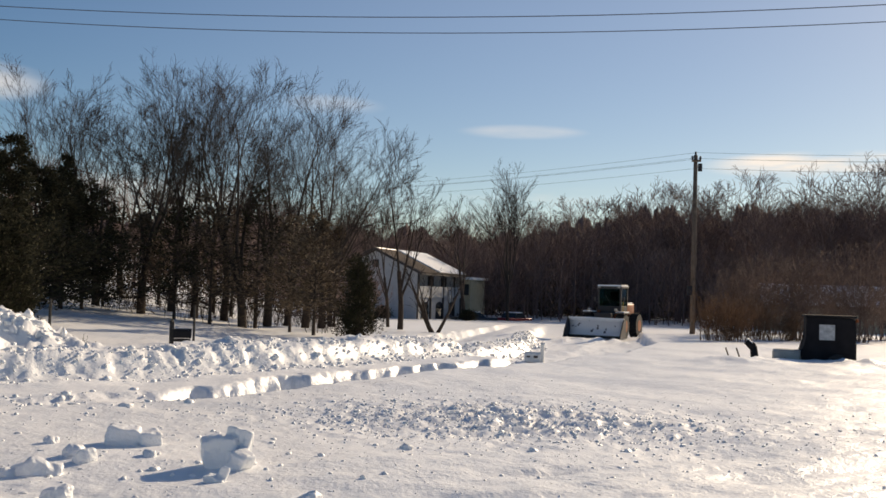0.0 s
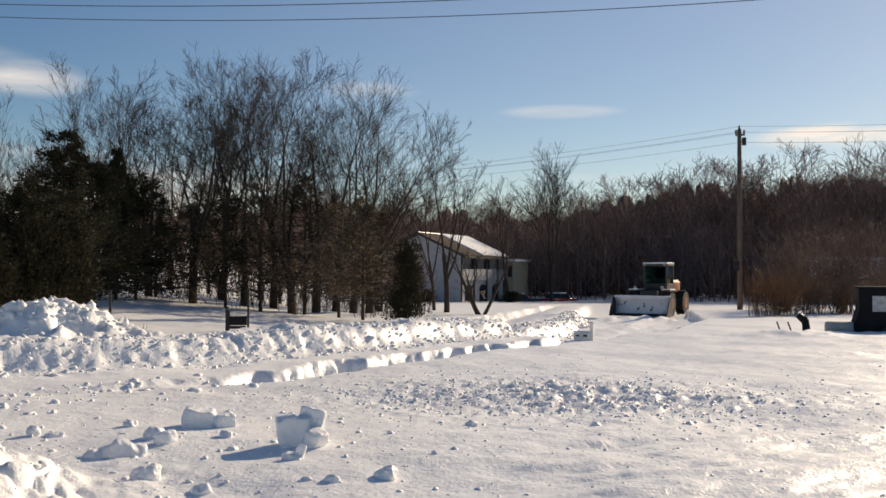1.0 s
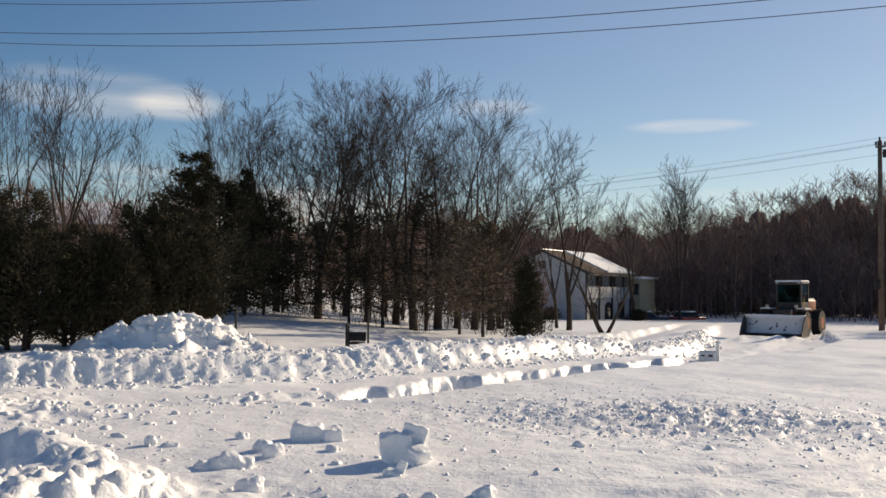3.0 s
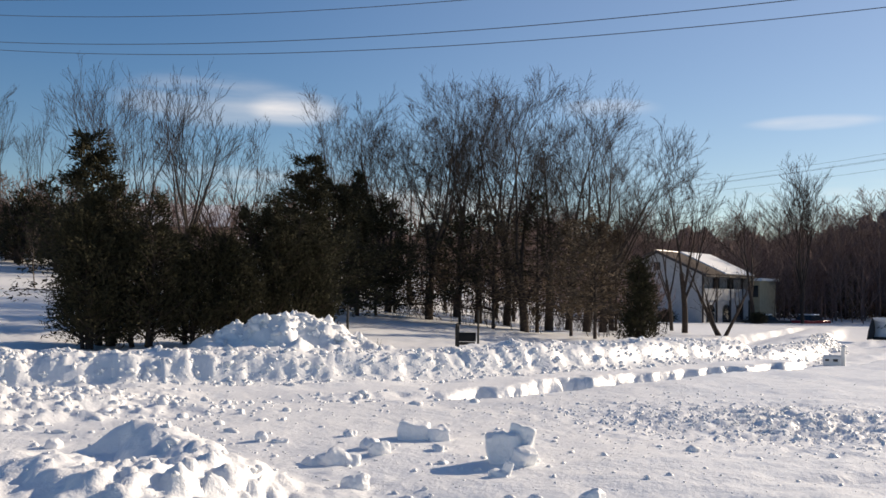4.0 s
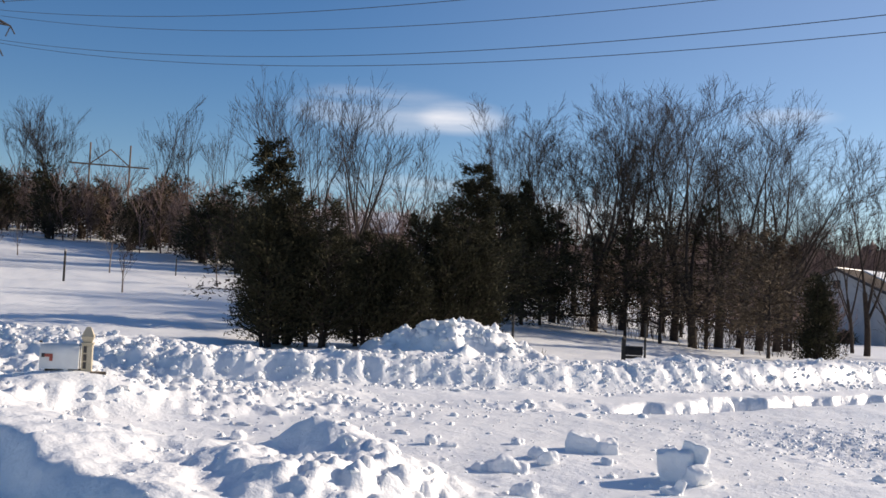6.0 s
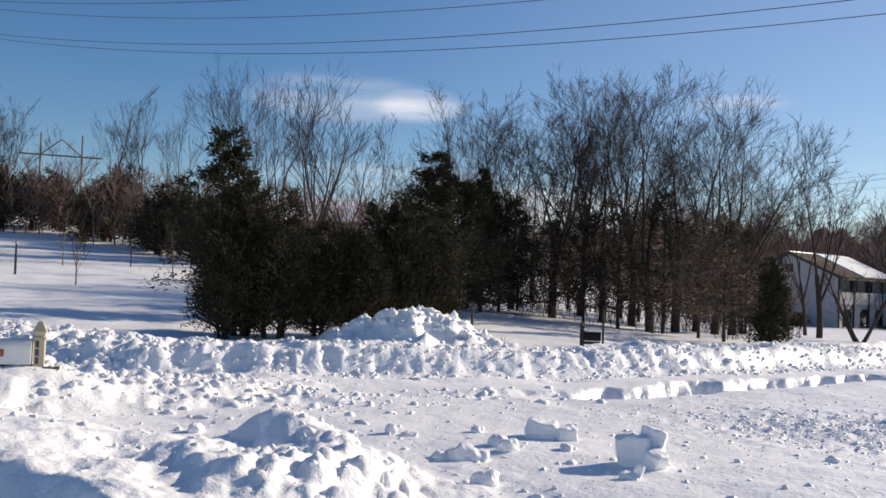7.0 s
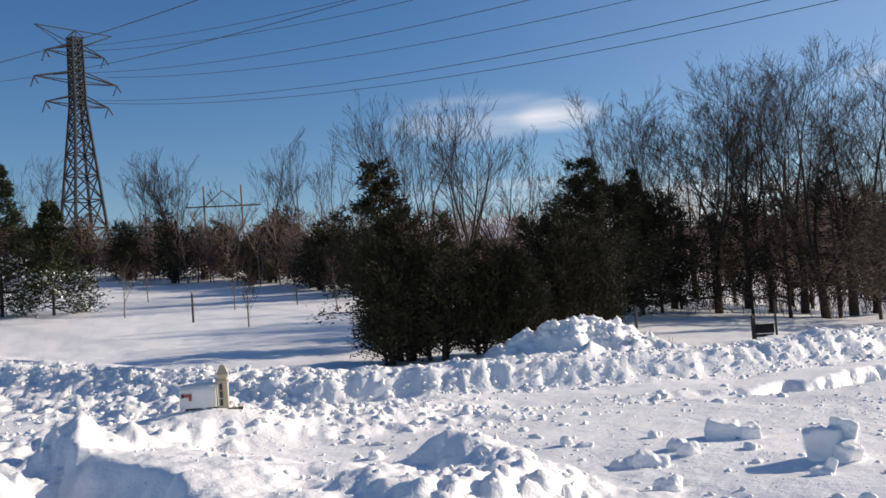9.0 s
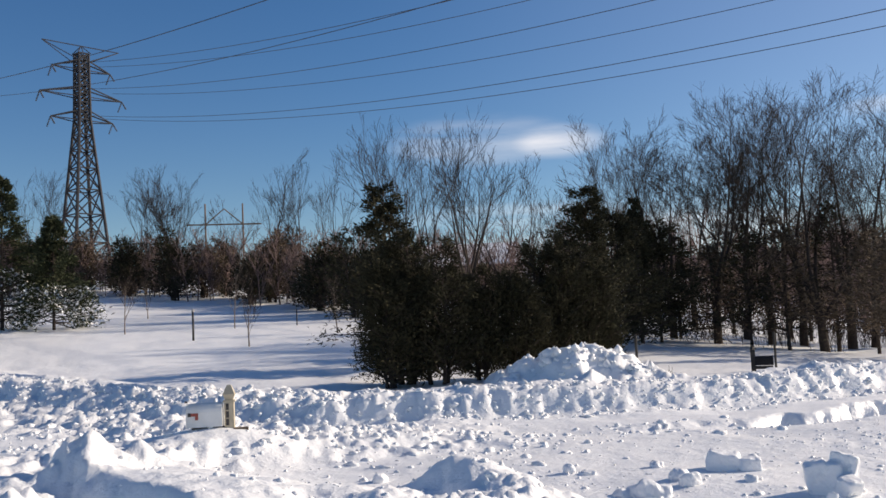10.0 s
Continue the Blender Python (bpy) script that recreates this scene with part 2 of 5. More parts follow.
def along(x, y, line):
    """Distance to a line of points, signed (positive to the left of its way), and the length along it."""
    best, sign, s_at = np.full(x.shape, 1e9), np.ones(x.shape), np.zeros(x.shape)
    s0 = 0.0
    for (ax, ay), (bx, by) in zip(line[:-1], line[1:]):
        ex, ey = bx - ax, by - ay
        ln = math.hypot(ex, ey)
        t = np.clip(((x - ax) * ex + (y - ay) * ey) / ln ** 2, 0, 1)
        dx, dy = x - ax - t * ex, y - ay - t * ey
        d = np.hypot(dx, dy)
        near = d < best
        best = np.where(near, d, best)
        sign = np.where(near, np.sign(ex * dy - ey * dx), sign)
        s_at = np.where(near, s0 + t * ln, s_at)
        s0 += ln
    return best * sign, s_at


# ---------------- the ground: one sheet of snow ----------------
FAR_BANK = [(-80, 22), (-40, 14.5), (-21, 12.6), (-14.6, 11.9), (-10.6, 12.0), (-8.67, 13.4), (-6.58, 15.24), (-4.9, 17.1), (-3.15, 19.4), (-1.1, 23.2), (2, 28.6), (3.7, 38), (4.9, 50), (7.5, 70), (15, 110)]
TRENCH = [(-10.5, 7.2), (-7.6, 9.2), (-4.44, 11.71), (-3.65, 12.78), (-2.36, 14.49), (-0.79, 17.13), (1.92, 21.79), (5.15, 27.5), (8.5, 38.0), (10.9, 52), (14.5, 72)]


def broad(x, y):
    """The lie of the land without small relief."""
    q = -0.87 * x + 0.5 * y
    hill = 0.072 * np.logaddexp(0, (q - 20) / 3.0) * 3.0
    hill = hill + 0.03 * np.logaddexp(0, (q - 55) / 4.0) * 4.0
    hill = np.minimum(hill, 12)
    hill = hill * (1 - smooth(-24, -3, np.degrees(np.arctan2(x, y))))
    drop = -0.016 * np.clip(y - 24, 0, 70) * smooth(-16, -2, x + 0.1 * y)
    r = np.hypot(x, y)
    return (hill + drop) * (1 - smooth(150, 400, r) * 0.6) + 4 * smooth(150, 500, r)


def height(x, y):
    r = np.hypot(x, y)
    z = broad(x, y) + 0.10 * fbm(x * 0.35, y * 0.35, 3, 5) * (1 - smooth(30, 60, r)) + 0.035 * fbm(x * 1.4, y * 1.4, 3, 11)
    # wind ripples on the open lawn
    wx, wy = x * 0.9 + y * 0.44, -x * 0.44 + y * 0.9
    z += (0.026 + 0.05 * (1 - smooth(7, 11, r))) * fbm(wx * 1.1, wy * 3.2, 4, 31) * (1 - smooth(14, 30, r)) * smooth(-2.5, 1.5, x)
    ub, sb = along(x, y, FAR_BANK)
    ut, st = along(x, y, TRENCH)
    wob = 0.35 * fbm(x * 0.9, y * 0.9, 3, 41)
    near = 1 - smooth(60, 75, y)
    # the unploughed road lies a little lower than the lawn
    road = smooth(0.2, 1.4, ut) * (1 - smooth(-0.3, 0.3, ub)) * near
    z -= 0.12 * road
    # ploughed channel
    on = smooth(7.2, 8.6, st) * near
    width = 1.75 + 7.0 * smooth(22.5, 23.1, st + wob * 0.4)
    jag = 0.30 * fbm(x * 0.7, y * 0.7, 2, 61) + 0.30 * fbm(x * 3.3, y * 3.3, 3, 63) + 0.12 * (lumps(x * 2.6, y * 2.6, 53, 0.6) - 0.2)
    cut = smooth(0.0, 0.22, ut + jag * 0.4) * (1 - smooth(-0.05, 0.20 + 0.2 * fbm(x * 1.3, y * 1.3, 2, 65), ut - width + jag)) * on
    patch = 0.45 + 0.55 * smooth(-0.12, 0.1, fbm(x * 0.55 + 3, y * 0.55, 2, 71) + 0.5 * smooth(9.5, 12.0, st))
    z -= (0.5 - 0.18 * smooth(19, 22, st)) * cut * (0.3 + 0.7 * smooth(8.5, 13, st)) * patch
    # windrow left along the cleared part
    z += 0.12 * np.exp(-((ut - 2.9 - 0.5 * wob) / 0.55) ** 2) * smooth(25, 27, st) * near * (0.7 + 0.8 * fbm(x * 1.5, y * 1.5, 2, 67)) + 0.06 * fbm(x * 4, y * 4, 3, 69) * smooth(0.2, 1, ut) * (1 - smooth(4, 5, ut)) * smooth(24, 26, st) * near
    # the far bank thrown up by the plough
    scallop = 0.13 * fbm(sb * 3.1, ub * 0.8, 3, 43) + 0.12 * fbm(sb * 10, ub * 2.0, 2, 47)
    west = smooth(-9.3, -12.5, x)
    rise = smooth(-0.10, 0.42 + 2.6 * west, ub + 1.9 * west + wob * 0.35 + scallop)
    fall = 1 - smooth(1.5, 3.6, ub)
    top = 0.31 + 0.10 * fbm(sb * 0.35, sb * 0.0 + 2, 3, 81)
    bank = rise * fall * near
    clod = lumps(x * 1.7, y * 1.7, 91, 0.35) * 0.05 + lumps(x * 4.1, y * 4.1, 97, 0.6) * 0.07 + lumps(x * 8.5, y * 8.5, 99, 0.65) * 0.06 + 0.10 * fbm(x * 3, y * 3, 4, 93) + 0.05 * np.abs(fbm(x * 7, y * 7, 2, 95))
    edge = (0.55 * smooth(-0.9, 0.0, ub + 1.9 * west) + 0.45 * smooth(-0.1, 0.5, ub + 1.9 * west)) * (1 - smooth(0.9, 2.2, ub)) * near * (1 + 0.7 * west)
    z += top * bank + clod * edge * 0.8
    # heaps, steep on the side away from the sun
    for hx, hy, rad, hh, rough in HEAPS:
        lee = 1.3 - 0.55 * np.tanh(((x - hx) * 0.76 + (y - hy) * 0.65) / 0.16) if hh > 0.15 and rad < 1.6 else 1.0
        d = np.hypot(x - hx, y - hy) / rad * lee
        k = np.clip(1 - d * (1 + 0.5 * fbm(x * 1.9 + hx, y * 1.9, 3, 101)), 0, 1)
        k = np.minimum(1, k * (1.5 if hh > 0.6 else 1.1))
        k = k * k * (3 - 2 * k)
        z = z + hh * k + rough * clod * smooth(0.02, 0.3, k) + 0.13 * k * fbm(x * 2.6, y * 2.6, 4, 103)
    # thrown-up ridges, steep towards the drive
    for line, (h0, h1, h2), steep, easy in RIDGES:
        ur, sr = along(x, y, line)
        run = sum(math.dist(p, q) for p, q in zip(line[:-1], line[1:]))
        ur = ur + 0.16 * fbm(x * 1.4, y * 1.4, 2, 151) + 0.06 * fbm(x * 6, y * 6, 3, 153)
        ends = np.minimum(smooth(0.0, 0.4, sr), 1 - smooth(run - 0.4, run, sr))
        tall = np.interp(sr, [0, run * 0.45, run], [h0, h1, h2]) * (1 + 0.5 * fbm(sr * 1.3, sr * 0 + h1, 3, 157))
        body = smooth(-steep, 0.03, ur) * (1 - smooth(0.0, easy, ur)) * ends
        z = z + tall * body + clod * 0.18 * smooth(0.05, 0.6, body) * smooth(-0.12, 0.1, ur)
    # the drive's edge: a broken step up to the snow round the box
    ud, sd = along(x, y, DRIVE)
    ragged = 0.30 * fbm(x * 1.6, y * 1.6, 3, 105) + 0.22 * fbm(x * 5, y * 5, 3, 107) + 0.10 * (lumps(x * 3.4, y * 3.4, 109, 0.7) - 0.25)
    step = smooth(-0.25, 0.70, ud + ragged * 1.5) * (1 - smooth(2.0, 4.2, ud)) * smooth(0.0, 1.0, sd) * (1 - smooth(6.6, 9.5, sd))
    z += step * (0.26 - 0.13 * smooth(3.5, 7.0, sd)) + clod * 0.85 * step * (1 - 0.75 * np.exp(-(((x + 8.6) / 0.9) ** 2 + ((y - 7.9) / 0.5) ** 2)))
    # trodden and thrown snow round the drive and the box
    loose = np.exp(-(((x + 4.0) / 1.9) ** 2 + ((y - 5.6) / 1.7) ** 2)) + np.exp(-(((x + 10.5) / 2.6) ** 2 + ((y - 9.6) / 2.0) ** 2)) * 1.5 * (1 - smooth(0.5, 2.0, ub)) * smooth(0.3, 1.2, ud)
    loose = np.minimum(loose, 1.0)
    z += loose * (lumps(x * 1.3, y * 1.3, 111, 0.3) * 0.07 + lumps(x * 3.2, y * 3.2, 113, 0.35) * 0.05 + lumps(x * 7, y * 7, 117, 0.4) * 0.03 + 0.16 * fbm(x * 1.2, y * 1.2, 5, 121))
    # snow packed up to the foot of the white box
    packed = np.exp(-((((x + 8.62) * 0.77 + (y - 7.9) * 0.64) / 0.85) ** 2 + (((y - 7.9) * 0.77 - (x + 8.62) * 0.64) / 0.55) ** 2))
    z = z * (1 - packed) + packed * (0.455 + 0.02 * fbm(x * 5, y * 5, 2, 161))
    # crusty broken patch on the lawn
    crust = np.exp(-(((x - 0.8) / 2.6) ** 2 + ((y - 12.0) / 1.8) ** 2))
    z += crust * (lumps(x * 6, y * 6, 131, 0.7) * 0.09 + lumps(x * 13, y * 13, 137, 0.7) * 0.03)
    return z


# centre x, y, reach, height, share of clods
HEAPS = [(-8.6, 17.9, 1.9, 0.70, 0.9), (-3.5, 6.0, 0.9, 0.08, 0.5), (-3.0, 5.3, 0.8, 0.08, 0.5), (6.5, 48.4, 1.5, 0.22, 0.8), (8.1, 48.8, 1.4, 0.2, 0.8), (7.4, 24.5, 1.6, 0.12, 0.0), (11.2, 25.2, 1.8, 0.10, 0.0)]
# crest line, height at its ends and middle, width of the steep and of the easy side
RIDGES = [([(-8.4, 5.6), (-7.2, 5.3), (-6.25, 5.0), (-5.6, 4.78), (-4.9, 4.52), (-4.2, 4.25), (-3.4, 3.9), (-2.5, 3.5)], (0.35, 0.36, 0.14), 0.30, 2.4),
          ([(-5.55, 6.2), (-5.05, 6.0), (-4.5, 5.6), (-3.9, 5.15), (-3.3, 4.7)], (0.06, 0.24, 0.10), 0.40, 1.5),
          ([(-5.4, 7.35), (-4.9, 7.05), (-4.4, 6.7), (-3.8, 6.35), (-3.1, 6.1)], (0.06, 0.40, 0.08), 0.50, 1.0)]
DRIVE = [(-6.4, 3.2), (-7.3, 4.8), (-7.75, 6.1), (-7.8, 7.0), (-7.6, 7.8), (-7.35, 8.5), (-6.9, 9.5), (-6.2, 10.5), (-5.0, 11.8)]


def ground():
    az = np.concatenate([np.arange(-180, -66, 3.0), np.arange(-66, -60, 0.5), np.arange(-60, 28, 0.19), np.arange(28, 34, 0.5), np.arange(34, 180, 3.0)])
    rr = [0.4]
    while rr[-1] < 4500:
        q = rr[-1]
        rr.append(q * (1.0068 if 3.0 < q < 11.5 else 1.0048 if 11.5 <= q < 24 else 1.008 if 24 <= q < 32 else 1.018 if q < 110 else 1.08))
    rr = np.array(rr)
    a = np.radians(az)
    x, y = rr[:, None] * np.sin(a)[None], rr[:, None] * np.cos(a)[None]
    z = height(x, y)
    nr, na = x.shape
    v = np.stack([x, y, z], axis=2).reshape(-1, 3)
    v = np.concatenate([v, [[0, 0, float(height(np.zeros((1, 1)), np.zeros((1, 1)))[0, 0])]]])
    i = (np.arange(nr - 1) * na)[:, None]
    j = np.arange(na)[None]
    k = (j + 1) % na
    quads = np.stack([i + j, i + na + j, i + na + k, i + k], axis=2).reshape(-1, 4)
    me = bpy.data.meshes.new("ground")
    nq = len(quads)
    tri = np.stack([np.full(na, nr * na), np.arange(na), (np.arange(na) + 1) % na], axis=1)
    me.vertices.add(len(v))
    me.vertices.foreach_set("co", v.ravel())
    me.loops.add(nq * 4 + na * 3)
    me.loops.foreach_set("vertex_index", np.concatenate([quads.ravel(), tri.ravel()]).astype(np.int32))
    me.polygons.add(nq + na)
    me.polygons.foreach_set("loop_start", np.concatenate([np.arange(nq) * 4, nq * 4 + np.arange(na) * 3]).astype(np.int32))
    me.update(calc_edges=True)
    me.validate()
    me.materials.append(SNOW)
    me.shade_smooth()
    ob = new("ground", me)
    return tagged(ob, "deep white snow over lawn, road and rising field", "snow", kind="structure")


ground()


def gz(x, y):
    return float(height(np.array([[float(x)]]), np.array([[float(y)]]))[0, 0])


# ---------------- bare trees ----------------
def grow(rng, tall, trunk_r, levels=4, spread=0.6, kids=(5, 5, 4, 3), first=0.35, lean=0.0, stems=1, twig_r=0.008, fan=0.12, coarse=0, fork=0.0):
    """Segments (a, b, ra, rb, level) of a leafless tree. fork: the share of its height at which the trunk parts into leaders, 0 for one that runs to the top."""
    segs = []
    golden = rng.random() * 6.28

    def limb(p, d, length, r, level):
        nonlocal golden
        n = max(1 if level > 3 or coarse else 2, 6 - level - 2 * coarse)
        pts = [(p, r)]
        wander = (0.05 if level == 0 else 0.09 + 0.02 * level) * (0.7 if coarse else 1.0)
        for i in range(n):
            bend = np.array([rng.gauss(0, 1), rng.gauss(0, 1), rng.gauss(0, 0.6)]) * wander
            up = np.array([0, 0, (0.42 if level < 2 else 0.26) / n])
            d = d + bend + up
            d = d / np.linalg.norm(d)
            q = p + d * length / n
            taper = 0.35 if fork and level == 0 else 0.9 if level < 2 else 0.75
            r2 = max(twig_r * 0.6, r * (1 - taper * (i + 1) / n))
            segs.append((p, q, pts[-1][1], r2, level))
            pts.append((q, r2))
            p = q
        if level >= levels:
            return
        k = kids[min(level, len(kids) - 1)]
        k = max(2, k + rng.randint(-1, 1))
        leaders = fork and level == 0
        lo = 0.5 if leaders else first if level == 0 else 0.2 if coarse else 0.34
        for c in range(k):
            f = lo + (1 - lo) * (c + rng.random()) / k
            if leaders and c == k - 1:
                f = 1.0
            at = f * n
            i = min(int(at), n - 1)
            u = at - i
            (pa, ra), (pb, rb) = pts[i], pts[i + 1]
            start, rs = pa + (pb - pa) * u, ra + (rb - ra) * u
            axis = pb - pa
            axis = axis / np.linalg.norm(axis)
            golden += 2.4 + 0.5 * rng.gauss(0, 1)
            ref = np.array([math.cos(golden), math.sin(golden), 0.25 * rng.gauss(0, 1)])
            side = ref - axis * float(ref @ axis)
            side = side / (np.linalg.norm(side) + 1e-9)
            tilt = spread * (0.65 + 0.7 * rng.random())
            if leaders:
                tilt *= 0.3 if c == k - 1 else 1.0 - 0.35 * f
            nd = axis * math.cos(tilt) + side * math.sin(tilt)
            if leaders:
                ln = tall * (1 - fork) * (0.78 + 0.3 * rng.random()) * (0.8 + 0.2 * f)
                rk = rs * (0.5 + 0.25 * rng.random())
            else:
                ln = length * (0.34 + 0.26 * rng.random()) * (1.25 - 0.6 * f)
                rk = rs * (0.36 + 0.2 * rng.random())
            limb(start, nd, ln, max(twig_r, rk), level + 1)

    for s in range(stems):
        a = (golden + 6.28 * s / stems) if stems > 1 else rng.random() * 6.28
        out = lean + (fan if stems > 1 else 0.0)
        d = np.array([math.cos(a) * out, math.sin(a) * out, 1.0])
        run = fork if fork else 0.97
        limb(np.array([0.0, 0.0, -0.3]), d / np.linalg.norm(d), tall * run * (1 if s == 0 else 0.75 + 0.2 * rng.random()), trunk_r * (1 if s == 0 else 0.75), 0)
    high = np.sort([q[1][2] for q in segs])[int(len(segs) * 0.995)]
    k = tall / high
    squash = np.array([0.15 + 0.85 * k, 0.15 + 0.85 * k, k])
    return [(a * squash, b * squash, ra, rb, lv) for a, b, ra, rb, lv in segs]


def seg_mesh(segs, sides):
    if not segs:
        return np.zeros((0, 3)), np.zeros((0, 4), int)
    return tubes([s[0] for s in segs], [s[1] for s in segs], [s[2] for s in segs], [s[3] for s in segs], sides)


def fast_mesh(name, v, f, material, smooth_on=False):
    me = bpy.data.meshes.new(name)
    k = f.shape[1]
    me.vertices.add(len(v))
    me.vertices.foreach_set("co", np.ascontiguousarray(v, dtype=np.float32).ravel())
    me.loops.add(f.size)
    me.loops.foreach_set("vertex_index", f.ravel().astype(np.int32))
    me.polygons.add(len(f))
    me.polygons.foreach_set("loop_start", (np.arange(len(f)) * k).astype(np.int32))
    me.update(calc_edges=True)
    me.materials.append(material)
    if smooth_on:
        me.shade_smooth()
    return me


def bare_tree(name, seed, tall, trunk_r, m, label, bark=BARK, twig=TWIG, group="", **form):
    rng = random.Random(seed)
    segs = grow(rng, tall, trunk_r, **form)
    root = empty(name, m)
    stem = [s for s in segs if s[4] == 0]
    limbs = [s for s in segs if s[4] == 1]
    fine = [s for s in segs if s[4] > 1]
    for nm, ss, sides, mt in (("trunk", stem, 9, bark), ("limb", limbs, 6, bark), ("crown", fine, 3, twig)):
        if not ss:
            continue
        n = 5 if nm == "limb" else len(ss)
        for k in range(0, len(ss), n):
            v, f = seg_mesh(ss[k:k + n], sides)
            ob = new(nm, fast_mesh(nm, v, f, mt, sides > 3))
            ob.parent = root
            if nm == "crown":
                ob["kind"] = "stuff"
    return tagged(root, label, "tree", group)


def at_ground(x, y, turn=0, scale=1.0, sink=0.0):
    return Matrix.Translation((x, y, gz(x, y) - sink)) @ Matrix.Rotation(radians(turn), 4, "Z") @ Matrix.Scale(scale, 4)


def polar(az, r):
    return r * math.sin(radians(az)), r * math.cos(radians(az))


# ---------------- evergreens ----------------
def blades(pos, direc, length, width, rng):
    """Small folded leaf blades: rhombs of four corners each."""
    n = len(pos)
    d = direc / (np.linalg.norm(direc, axis=1, keepdims=True) + 1e-9)
    s = np.cross(d, rng.normal(size=(n, 3)))
    s /= np.linalg.norm(s, axis=1, keepdims=True) + 1e-9
    up = np.cross(s, d)
    L, Wd = length[:, None], width[:, None]
    v = np.stack([pos, pos + d * L * 0.5 + s * Wd + up * Wd * 0.4, pos + d * L, pos + d * L * 0.5 - s * Wd + up * Wd * 0.4], axis=1)
    f = (np.arange(n) * 4)[:, None] + np.arange(4)[None]
    return v.reshape(-1, 3), f


def evergreen(name, seed, tall, reach, m, label, needle=NEEDLE, shape="cedar", count=9000, low=0.12, size=0.12, group="", category="tree", dusted=False):
    """An evergreen: stems, boughs and some thousands of blades in clumps along the boughs."""
    rng = np.random.default_rng(seed)
    root = empty(name, m)
    p0, p1, r0, r1 = [], [], [], []
    stems = 1 if shape in ("pine", "spruce") else 5
    tips, dirs = [], []
    for s in range(stems):
        a = rng.random() * 6.28
        lean = 0 if stems == 1 else reach * (0.15 + 0.35 * rng.random())
        foot = np.array([math.cos(a) * lean * 0.35, math.sin(a) * lean * 0.35, -0.2])
        head = np.array([math.cos(a) * lean, math.sin(a) * lean, tall * (1 if s == 0 else 0.7 + 0.28 * rng.random())])
        k = 6
        for i in range(k):
            p0.append(foot + (head - foot) * i / k), p1.append(foot + (head - foot) * (i + 1) / k)
            r0.append(tall * 0.014 * (1 - i / k) + 0.012), r1.append(tall * 0.014 * (1 - (i + 1) / k) + 0.01)
        boughs = int((90 if stems == 1 else 46) * (0.8 + tall / 12))
        for b in range(boughs):
            f = low + (1 - low) * (b + rng.random()) / boughs
            if shape == "pine":
                f = low + (1 - low) * (round((f - low) / (1 - low) * 11) + 0.22 * rng.normal()) / 11.5
            at = foot + (head - foot) * f
            if shape == "spruce":
                ln = reach * (1.05 - f) * (0.75 + 0.4 * rng.random())
            elif shape == "pine":
                ln = reach * (1.12 - 0.92 * f ** 1.4) * (0.3 + 0.85 * rng.random())
            else:
                ln = reach * (0.95 - 0.5 * f) * (0.5 + 0.6 * rng.random()) * (1.0 if f < 0.8 else 1.6 * (1.02 - f) + 0.35)
            aa = rng.random() * 6.28
            rise = {"spruce": 0.05, "pine": 0.25, "cedar": 0.55}[shape] + 0.2 * rng.normal()
            d = np.array([math.cos(aa), math.sin(aa), rise])
            d /= np.linalg.norm(d)
            end = at + d * ln
            p0.append(at), p1.append(end), r0.append(0.012 + 0.004 * tall * (1 - f)), r1.append(0.005)
            t = 0.25 + 0.75 * np.sqrt(rng.random(max(3, count // (boughs * stems))))
            pts = at + (end - at) * t[:, None] + rng.normal(size=(len(t), 3)).clip(-1.5, 1.5) * (0.05 + (0.07 if shape == "pine" else 0.10) * ln)
            tips.append(pts)
            dirs.append(np.tile(d, (len(t), 1)) + rng.normal(size=(len(t), 3)) * 0.55)
    v, f = tubes(p0, p1, r0, r1, 5)
    ob = new("trunk", fast_mesh("trunk", v, f, BARK))
    ob.parent = root
    P, Dr = np.concatenate(tips), np.concatenate(dirs)
    keep = P[:, 2] > 0.05
    P, Dr = P[keep], Dr[keep]
    if dusted:
        low_bough = (P[:, 2] < tall * 0.38) & (rng.random(len(P)) < 0.22)
        v, f = blades(P[low_bough] + np.array([0, 0, size * 0.2]), Dr[low_bough], np.full(low_bough.sum(), size * 0.9), np.full(low_bough.sum(), size * 0.28), rng)
        ob = new("snow_dusting", fast_mesh("snow_dusting", v, f, SNOW))
        ob.parent = root
        ob["label"] = "snow caught on the lower boughs"
    v, f = blades(P, Dr, size * (0.6 + 0.9 * rng.random(len(P))), size * (0.13 if shape == "cedar" else 0.17) * (0.7 + 0.6 * rng.random(len(P))), rng)
    ob = new("crown", fast_mesh("crown", v, f, needle))
    ob.parent = root
    return tagged(root, label, category, group)


# dark evergreen row across the road
HEDGE = [(-36.6, 21.6, 2.9, 1.05, 1), (-35.9, 22.6, 3.6, 1.25, 2), (-33.9, 22.2, 3.3, 1.2, 3), (-31.4, 22.8, 2.6, 1.1, 4), (-29.2, 23.0, 2.5, 1.1, 5), (-27.3, 23.4, 3.2, 1.2, 6), (-25.4, 23.8, 3.5, 1.2, 7), (-24.2, 24.4, 2.9, 0.8, 8)]
for azi, r, h, w, sd in HEDGE:
    x, y = polar(azi, r)
    evergreen("evergreen_shrub", sd, h, w, at_ground(x, y), "dense dark green evergreen shrub in a row beside the snowy field", count=17000, low=0.1, size=0.10, group="evergreen row", category="shrub")
x, y = polar(-36.8, 27)
evergreen("pine_tree", 21, 5.1, 1.7, at_ground(x, y), "tall dark pine rising behind the evergreen row", NEEDLE, "pine", 11000, 0.2, 0.13)
x, y = polar(-24.6, 30)
